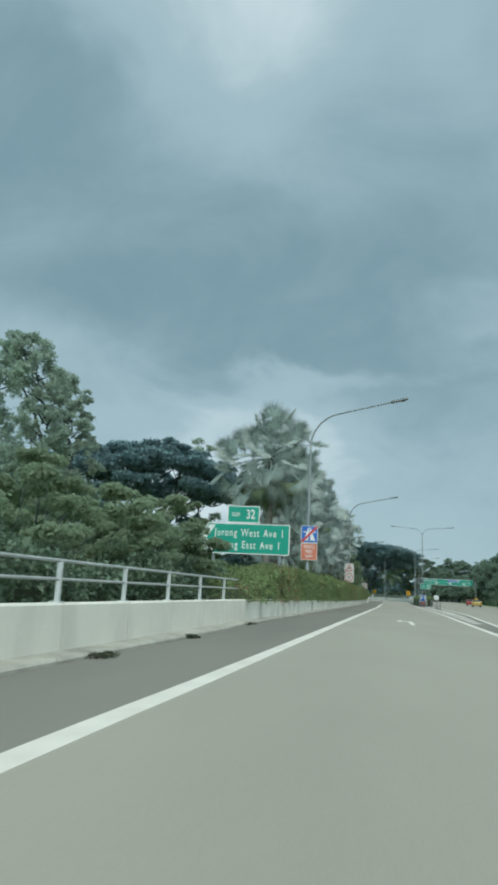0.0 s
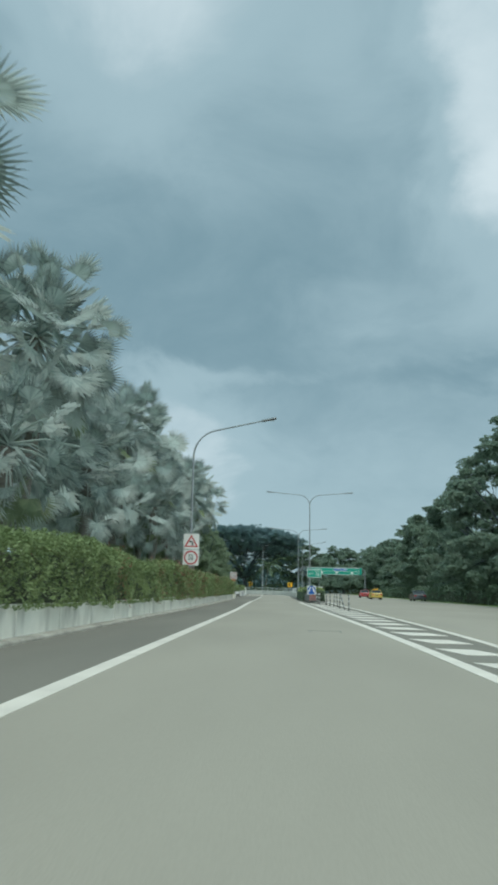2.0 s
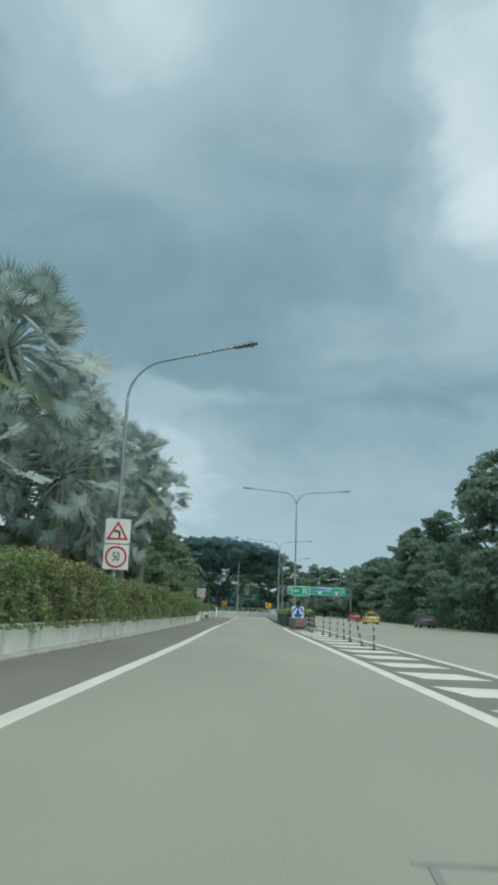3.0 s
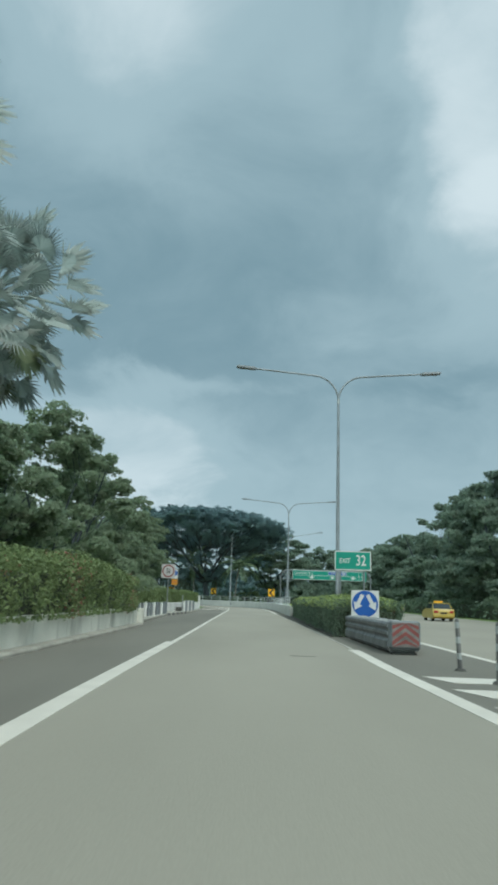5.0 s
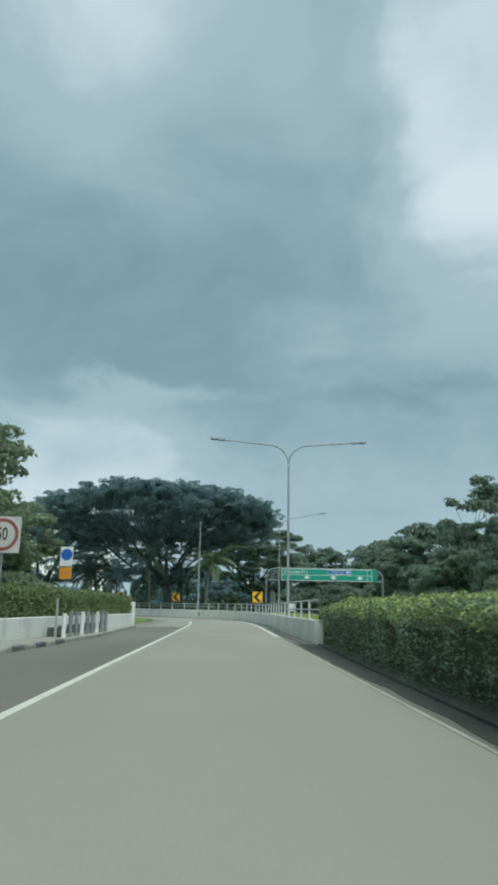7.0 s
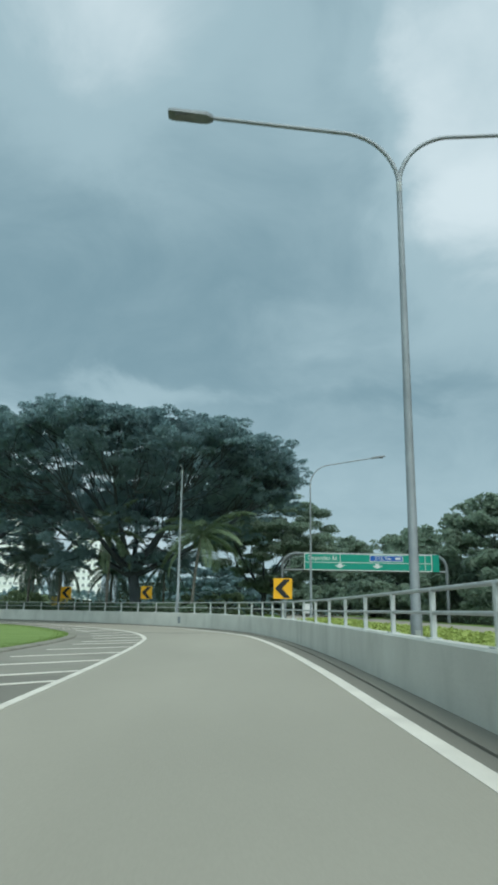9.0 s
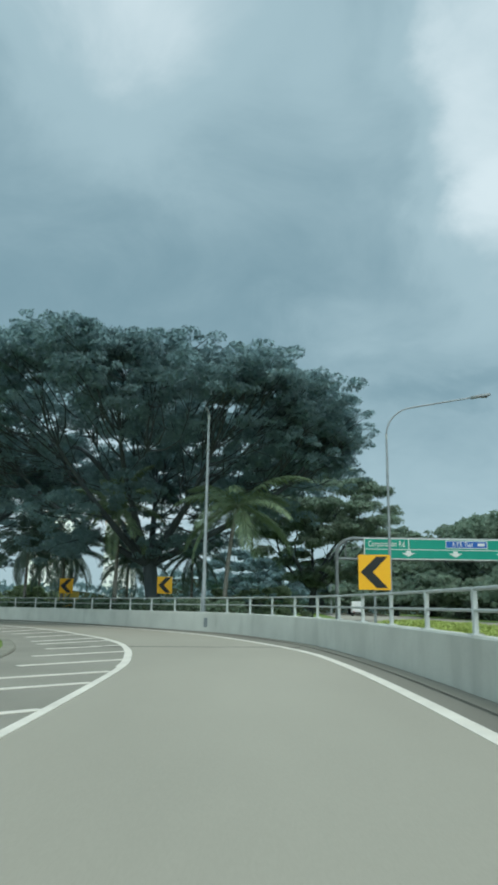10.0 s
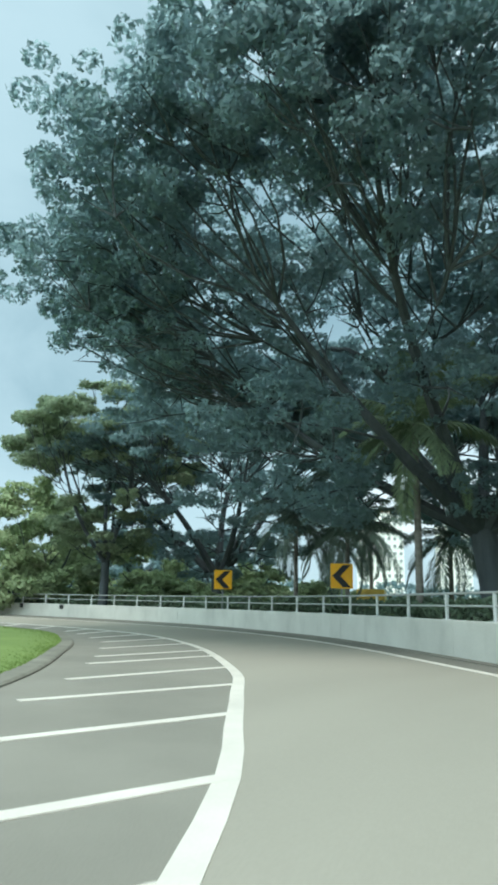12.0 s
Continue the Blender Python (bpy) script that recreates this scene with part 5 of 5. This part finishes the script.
hedge("verge_planting", verge_line, -2.5, 1.0, 0.0, 0.7, 0.05, 400, 19, "low lime green planting beside the expressway", leaf_verge, leaf_verge, bump=0.1)
hedge("bend_shrubs", [p for p in right_wall if p.y > 208 and p.x > -45][::-1], -2.9, -1.2, 0.0, lambda y: 1.42 + 0.12 * math.sin(y * 1.7), 0.09, 150, 21, "low dark shrubs behind the bend's parapet", leaf_median, bump=0.22)
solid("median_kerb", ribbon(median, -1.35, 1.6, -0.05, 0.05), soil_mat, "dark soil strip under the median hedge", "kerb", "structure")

hedge("shrub_belt", cut(left_wall, -20, 36), -5.4, -1.6, 0.0, lambda y: 1.75 + 0.3 * math.sin(y * 0.7), 0.08, 170, 14, "dark shrub belt behind the railing", leaf_median, bump=0.5)
for k, (line, high) in enumerate((([(330, -160), (341, -125), (350, -98)], 9.0), ([(350.5, -96), (360, -65), (369.5, -30)], 5.6), ([(370, -28), (375, 10), (372, 60), (360, 110), (300, 150)], 9.0))):
    tagged(hedge("far_woods", curve(line, 5.0), -6, 6, 0.0, lambda y, high=high: high * (1 + 0.16 * math.sin(y * 0.9)), 0.55, 2.2, 18 + 100 * k, "dense band of distant trees", leaf_rain, bump=2.0 if high > 5 else 1.0), kind="stuff")

# silver fan palms
for x, y, h, c, s in ((-8.7, 51.5, 10.5, 5.4, 3), (-8.6, 64.5, 10.6, 5.0, 5), (-10.8, 73, 9.4, 4.6, 7), (-8.4, 81.5, 10.2, 5.0, 8), (-8.8, 90, 9.6, 4.6, 9), (-8.6, 97, 9.8, 4.5, 26), (-7.3, 103.5, 10.0, 4.3, 15), (-7.0, 110.8, 9.4, 4.3, 16), (-12.5, 88, 9.6, 4.0, 18), (-9.6, 58.5, 4.6, 3.5, 20), (-9.9, 71, 5.6, 3.7, 21), (-9.4, 80.5, 5.2, 3.6, 22), (-9.8, 89.5, 5.8, 3.6, 23), (-9.4, 98.5, 5.2, 3.6, 24), (-9.6, 107.5, 5.6, 3.6, 25), (-7.7, 60, 5.2, 3.8, 201), (-7.4, 69, 6.0, 4.0, 202), (-7.9, 76.5, 5.4, 3.8, 203), (-7.2, 86.5, 6.3, 4.0, 204), (-7.5, 94, 5.6, 3.8, 205), (-7.2, 100, 5.9, 3.8, 206)):
    fan_palm(x, y, h + 0.4, c, 100 if h > 7 else 54, s, "silver-green fan palm with pleated leaves behind the hedge" if h > 7 else "young fan palm filling the gap between tall palms")

# trees behind the left parapet
spread_tree("broad_tree", -10.2, 19, 4.2, 5.2, 0.8, 0.14, 34, 0.082, 31, "low spreading roadside tree with fresh leaves", leaf_lit, 0.55, cover=0.7)
spread_tree("broad_tree", -8.6, 25.4, 2.8, 5.0, 0.5, 0.09, 34, 0.075, 46, "low leafy bush close behind the railing", leaf_lit, 0.6, drop=0.35, cover=0.7, inner=8, hang=0.7)
spread_tree("broad_tree", -13.4, 27, 4.5, 5.4, 0.8, 0.14, 34, 0.082, 32, "low spreading roadside tree with fresh leaves", leaf_lit, 0.55, cover=0.7)
spread_tree("broad_tree", -14.0, 40, 5.0, 5.6, 0.6, 0.14, 34, 0.085, 33, "low bushy tree behind the railing", leaf_lit, 0.55, cover=0.7)
spread_tree("broad_tree", -17.0, 57, 5.0, 9.0, 0.8, 0.16, 34, 0.1, 30, "low bushy tree behind the exit sign", leaf_lit, 0.55, cover=0.7)
spread_tree("broad_tree", -19.5, 33, 5.4, 6.6, 0.8, 0.16, 34, 0.09, 39, "low bushy tree behind the railing", leaf_lit, 0.55, cover=0.7)
tall_tree("tall_pale_tree", -27.0, 45, 18.8, 2.6, 4, 0.3, 54, 850, 0.095, 34, "tall pale feathery tree", leaf_grey)
tall_tree("tall_pale_tree", -26.2, 51, 17.7, 2.4, 4, 0.28, 50, 850, 0.095, 35, "tall pale feathery tree", leaf_grey)
tall_tree("tall_pale_tree", -30.5, 50, 19.8, 3.4, 5, 0.28, 40, 350, 0.15, 30, "tall pale feathery tree", leaf_grey)
tall_tree("slim_tree", -23.5, 88, 20, 2.4, 8, 0.22, 18, 500, 0.13, 36, "slim pale tree above the dark crowns", leaf_grey)
spread_tree("rain_tree", -26.5, 76, 13.0, 17.6, 8, 0.6, 60, 0.2, 37, "dark umbrella-shaped rain tree", inner=14, wide=1.1, fill=1.2, cover=0.7, drop=0.5, hang=0.2)
spread_tree("rain_tree", -36, 58, 11, 13.5, 5, 0.5, 40, 0.2, 38, "dark umbrella-shaped rain tree")
for i, (x, y) in enumerate(((-14, 58), (-15, 74), (-15, 92), (-15, 106), (-14, 118))):
    spread_tree("understorey_tree", x, y, 4.8, 7.0 + (i % 2), 0.8, 0.15, 26, 0.16, 40 + i, "shaded understorey tree behind the palms", leaf_lit if i % 2 else leaf_rain, 0.6)
for i, (x, y) in enumerate(((-8.2, 56), (-9, 66), (-8.6, 76), (-9, 86), (-8.6, 96), (-9, 106))):
    spread_tree("shrub", x, y, 2.4, 3.6, 0.3, 0.06, 16, 0.135, 180 + i, "green shrub between the palm trunks", leaf_lit if i % 2 else leaf_rain, 0.7, drop=0.9)

# trees along the left of the second stretch
for i, (x, y, H, R) in enumerate(((-9.8, 118.5, 9.2, 3.4), (-8.5, 127, 11.5, 4.0), (-9.5, 138, 12.2, 4.2), (-9.4, 149, 11.2, 4.0), (-10.9, 160, 10.0, 4.0), (-14, 145, 12.0, 5.0), (-15.5, 165, 9.5, 4.5), (-17, 178, 7.5, 4.0))):
    spread_tree("broad_tree", x, y, R + 0.7, H, 1.6, 0.2, 40, 0.12 if i < 5 else 0.18, (57, 50, 51, 52, 53, 54, 55, 56)[i], "leafy green roadside tree behind the hedge", leaf_lit if i != 6 else leaf_rain, 0.75, drop=0.75, inner=16, wide=1.45, fill=1.25, cover=0.66)

# the great rain tree and its neighbours outside the bend
spread_tree("rain_tree", -4.9, 221.5, 17.4, 16.9, 8.0, 0.55, 230, 0.098, 61, "great spreading rain tree outside the bend", leaf_rain, 0.42, lean=(-1.9, 0.2), tilt=(-0.01, -0.105), wide=0.85, drop=0.26, trunk_h=4.2, inner=14, pad=0.5, fill=0.57, cover=0.4, hang=0.46, level=0.0, rim=110, mains=9)
spread_tree("rain_tree", 7.2, 244, 8.4, 16.4, 5.8, 0.35, 66, 0.14, 62, "smaller rain tree beside the great one", leaf_row, 0.45, lean=(1.4, 0), inner=26, wide=1.2, drop=0.5, fill=1.1, hang=0.55, cover=0.55)
spread_tree("rain_tree", -27.3, 240.5, 13.0, 17.6, 6.6, 0.6, 100, 0.125, 63, "branching rain tree with a stout dark trunk", leaf_rain, 0.4, trunk_h=3.2, inner=24, wide=0.95, pad=0.6, fill=0.55, cover=0.45, hang=0.6, rim=30, mains=6)
spread_tree("broad_tree", -34.2, 236, 8.0, 18.6, 7.6, 0.35, 60, 0.135, 64, "fresh green tree at the crown's edge", leaf_lit, 0.45, wide=1.1, inner=24, fill=1.2, cover=0.6, hang=0.55, rim=20)
for i, (x, y, H, R) in enumerate(((-46, 240, 12.5, 7), (-40, 250, 9, 6), (-53, 250, 13, 7), (-31, 252, 6, 5), (-23, 252, 4, 4), (-61, 234, 12, 7))):
    spread_tree("broad_tree", x, y, R, H, 0.8, 0.22, 46, 0.21, 70 + i, "bushy pale green tree behind the railing", leaf_pale, 0.75, drop=0.85, wide=1.45, inner=12, fill=1.2, cover=0.6, hang=0.6)
feather_palm(0.1, 214.3, 7.2, 4.6, 13, 81, "coconut palm with arching yellow-green leaves", leaf_coco, -30, (0.7, 0.0), 48)
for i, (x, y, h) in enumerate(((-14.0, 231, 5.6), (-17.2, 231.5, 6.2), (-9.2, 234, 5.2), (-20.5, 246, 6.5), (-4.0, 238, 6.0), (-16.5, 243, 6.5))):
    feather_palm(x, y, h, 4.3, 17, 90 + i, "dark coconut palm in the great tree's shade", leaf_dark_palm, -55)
for i, (x, y) in enumerate(((-1.0, 225), (3.5, 226), (-18.0, 236), (-25, 238), (1.5, 232), (-20.0, 240), (-28, 240))):
    spread_tree("shrub", x, y, 2.6, 3.1, 0.3, 0.06, 16, 0.13, 100 + i, "round green shrub beyond the railing", leaf_pale if x < -10 else leaf_lit, 0.7, drop=0.9)

feather_palm(-7.4, 219.8, 7.8, 4.0, 16, 97, "coconut palm reaching up into the great crown", leaf_coco, -50)

# rows of rain trees beyond the expressway
for i, (x, y, R, H) in enumerate(((31, 78, 11, 20), (33, 100, 12, 25), (32, 124, 11, 25), (35, 147, 11, 26), (33.5, 176, 9.5, 20.5), (36.5, 196, 8.5, 21), (38.5, 222, 9.5, 23.5), (41, 250, 14, 18.8), (42, 212, 8, 19), (38, 282, 14, 16.8), (30, 318, 13, 19.5), (46, 320, 15, 22), (24, 345, 12, 18), (58, 180, 14, 18), (60, 230, 15, 19), (54, 130, 14, 22))):
    near = y < 225 and x < 50
    spread_tree("rain_tree", x, y, R, H, 3.0, 0.5, 50, 0.25 if near else 0.4, 120 + i, "dark rain tree in the row beyond the expressway", leaf_row, 0.75, drop=0.85, inner=12, wide=1.4, fill=1.15, cover=0.6)
for i, (x, y, R, H) in enumerate(((10, 330, 12, 15.5), (-4, 318, 12, 14), (2, 290, 9, 10), (-66, 305, 12, 13), (-58, 290, 12, 14), (-62, 275, 12, 12))):
    spread_tree("rain_tree", x, y, R, H, 2.0, 0.5, 40, 0.36, 150 + i, "distant dark rain tree", leaf_rain, 0.45, drop=0.8)
tuft = np.random.default_rng(7)
# grass along the lawn's edge
rim = [p for p in lawn_edge if p.y > 171]
blades = []
for p, q, m in zip(rim, rim[1:], normals(rim)):
    for _ in range(260):
        c = p.lerp(q, tuft.uniform()) - m * (0.27 + tuft.exponential(0.25))
        blades.append((c.x, c.y, 0.06))
tagged(solid("lawn_grass", quad_mesh("lawn_grass", leaves(np.array(blades), 0.028, tuft, 0.3, 0.3, tri=True), lawn_mat, 3), lawn_mat, "short grass blades along the lawn's edge", "grass"), kind="stuff")
for x, y, w in ((-4.62, 11.4, 0.3), (-4.62, 17.0, 0.22), (-4.86, 25.0, 0.4)):
    pts = blob(tuft, 420, (x, y, 0.03), (w, w * 1.8, 0.06), 0.05)
    tagged(solid("leaf_litter", quad_mesh("leaf_litter", leaves(pts, 0.03, tuft, 0.6), twig_dark), twig_dark, "small heap of dark dead leaves on the kerb", "leaf litter"), kind="stuff")
verge = curve([(60, 25.5), (110, 26.5), (150, 28), (200, 30.2), (260, 34), (330, 39)], 1.6)
hedge("roadside_shrubs", verge, -1.5, 1.5, 0.0, lambda y: 1.7 + 0.5 * math.sin(y * 0.5), 0.16, 26, 17, "dark shrub belt beyond the expressway", leaf_median, bump=0.6)


# ---------------------------------------------------------------- vehicles
def wheel_set(ob, xs, ys, r):
    for x in xs:
        for y in ys:
            w = part("wheel", Build().tube([(x - 0.1, y, r), (x + 0.1, y, r)], r, 16), tyre_mat, ob)
            part("rim", Build().tube([(x - 0.105, y, r), (x + 0.105, y, r)], r * 0.6, 12), chrome, w)


def car(x, y, turn, paint, label, height=1.45, length=4.4, roof_box=False, group="cars on the expressway"):
    ob = thing("car", x, y, 0.004, turn, label, "car", group)
    L, w = length / 2, 0.86
    prof = [(-L, 0.35), (-L, 0.78), (-L + 0.12, 0.95), (-L + 0.55, 1.0), (L - 1.35, 0.98), (L - 0.3, 0.78), (L, 0.62), (L, 0.3), (L - 0.4, 0.22), (-L + 0.4, 0.22)]
    ring = lambda s, k: [(s, y0 * (1.0 if k else 0.985), z) for y0, z in prof]
    part("body", Build().loft([ring(-w, 0), ring(-w + 0.06, 1), ring(w - 0.06, 1), ring(w, 0)]), paint, ob, smooth=True)
    h = height
    c0, c1 = [(-L + 0.4, 0.97), (L - 1.3, 0.97)], [(-L + 0.95, h), (L - 2.05, h)]
    part("glasshouse", Build().loft([[(-w + 0.06, c0[0][0], 0.97), (w - 0.06, c0[0][0], 0.97), (w - 0.06, c0[1][0], 0.97), (-w + 0.06, c0[1][0], 0.97)], [(-w + 0.2, c1[0][0], h - 0.04), (w - 0.2, c1[0][0], h - 0.04), (w - 0.2, c1[1][0], h - 0.04), (-w + 0.2, c1[1][0], h - 0.04)]]), glass_dark, ob, "dark tinted windows")
    part("roof", Build().box(-w + 0.19, w - 0.19, c1[0][0] - 0.05, c1[1][0] + 0.05, h - 0.05, h, 0.02), paint, ob)
    for s in (-1, 1):
        part("tail_lamp", Build().box(s * 0.62 - 0.16, s * 0.62 + 0.16, -L - 0.012, -L + 0.05, 0.66, 0.84, 0.01), tail_red, ob, "red tail lamp")
        part("pillar", Build().tube([(s * (w - 0.08), c0[0][0] + 0.02, 0.97), (s * (w - 0.2), c1[0][0], h - 0.03)], 0.035, 5), paint, ob)
    part("bumper", Build().box(-w + 0.04, w - 0.04, -L - 0.05, -L + 0.1, 0.3, 0.52, 0.03), paint, ob)
    part("number_plate", Build().box(-0.26, 0.26, -L - 0.02, -L - 0.005, 0.6, 0.72), sign_black, ob)
    if roof_box:
        part("roof_sign", Build().box(-0.35, 0.35, -0.35, -0.15, h, h + 0.16, 0.03), sign_amber, ob, "small roof sign")
    wheel_set(ob, (-0.74, 0.74), (-L + 0.8, L - 0.85), 0.31)
    return ob


def truck(x, y, turn, label, paint=car_white):
    ob = thing("box_truck", x, y, 0.004, turn, label, "truck")
    part("cargo_box", Build().box(-0.95, 0.95, -2.3, 0.9, 0.7, 2.5, 0.03), paint, ob)
    part("cab", Build().box(-0.88, 0.88, 0.95, 2.2, 0.5, 1.9, 0.12), paint, ob)
    part("chassis", Build().box(-0.5, 0.5, -2.2, 2.1, 0.4, 0.69), joint_dark, ob)
    for s in (-1, 1):
        part("tail_lamp", Build().box(s * 0.7 - 0.12, s * 0.7 + 0.12, -2.33, -2.29, 0.75, 0.87), tail_red, ob)
    part("rear_door", Build().box(-0.85, 0.85, -2.325, -2.3, 0.9, 2.4, 0.01), paint, ob)
    wheel_set(ob, (-0.75, 0.75), (-1.5, 1.5), 0.38)
    return ob


car(19.0, 175, -3, car_red, "red saloon car on the expressway")
car(21.5, 138.0, -3, car_dark, "dark grey saloon car on the expressway")
car(17.6, 151.0, -3, car_yellow, "yellow taxi car with a roof sign", roof_box=True)
truck(19.5, 300.0, -4, "white box truck on the expressway")
truck(-16.9, 244.5, 14, "yellow box truck parked beyond the railing", car_yellow).location.z = -0.06
car(-10.6, 240.0, 70, car_dark, "dark car parked beyond the railing", group="").location.z = -0.06


# ---------------------------------------------------------------- apartment blocks far behind the trees
def apartment(x, y, turn, w, d, storeys, bays, label):
    ob = thing("apartment_block", x, y, 0, turn, label, "apartment building")
    H = 3.0 * storeys + 1.0
    part("wall", Build().box(-w / 2, w / 2, 0, d, -0.2, H, 0.05), block_white, ob)
    part("roof", Build().box(-w / 2 - 0.3, w / 2 + 0.3, -0.3, d + 0.3, H, H + 0.5), block_pink, ob)
    step = w / bays
    pane = Build().box(-step * 0.26, step * 0.26, -0.03, 0.02, 0, 1.3).mesh("window", block_glass)
    sill = Build().box(-step * 0.42, step * 0.42, -0.35, 0.0, -0.25, -0.05).mesh("sill", block_white)
    for s in range(storeys):
        for b in range(bays):
            at = pose(-w / 2 + step * (b + 0.5), 0, 1.4 + 3.0 * s)
            q = part("window", pane, block_glass, ob, at=at)
            part("sill", sill, block_white, q)
    return ob


apartment(-87, 478, 16, 19, 14, 13, 8, "white apartment block seen through the trees")
apartment(-59, 485, 12, 14, 14, 12, 6, "white apartment block seen through the trees")
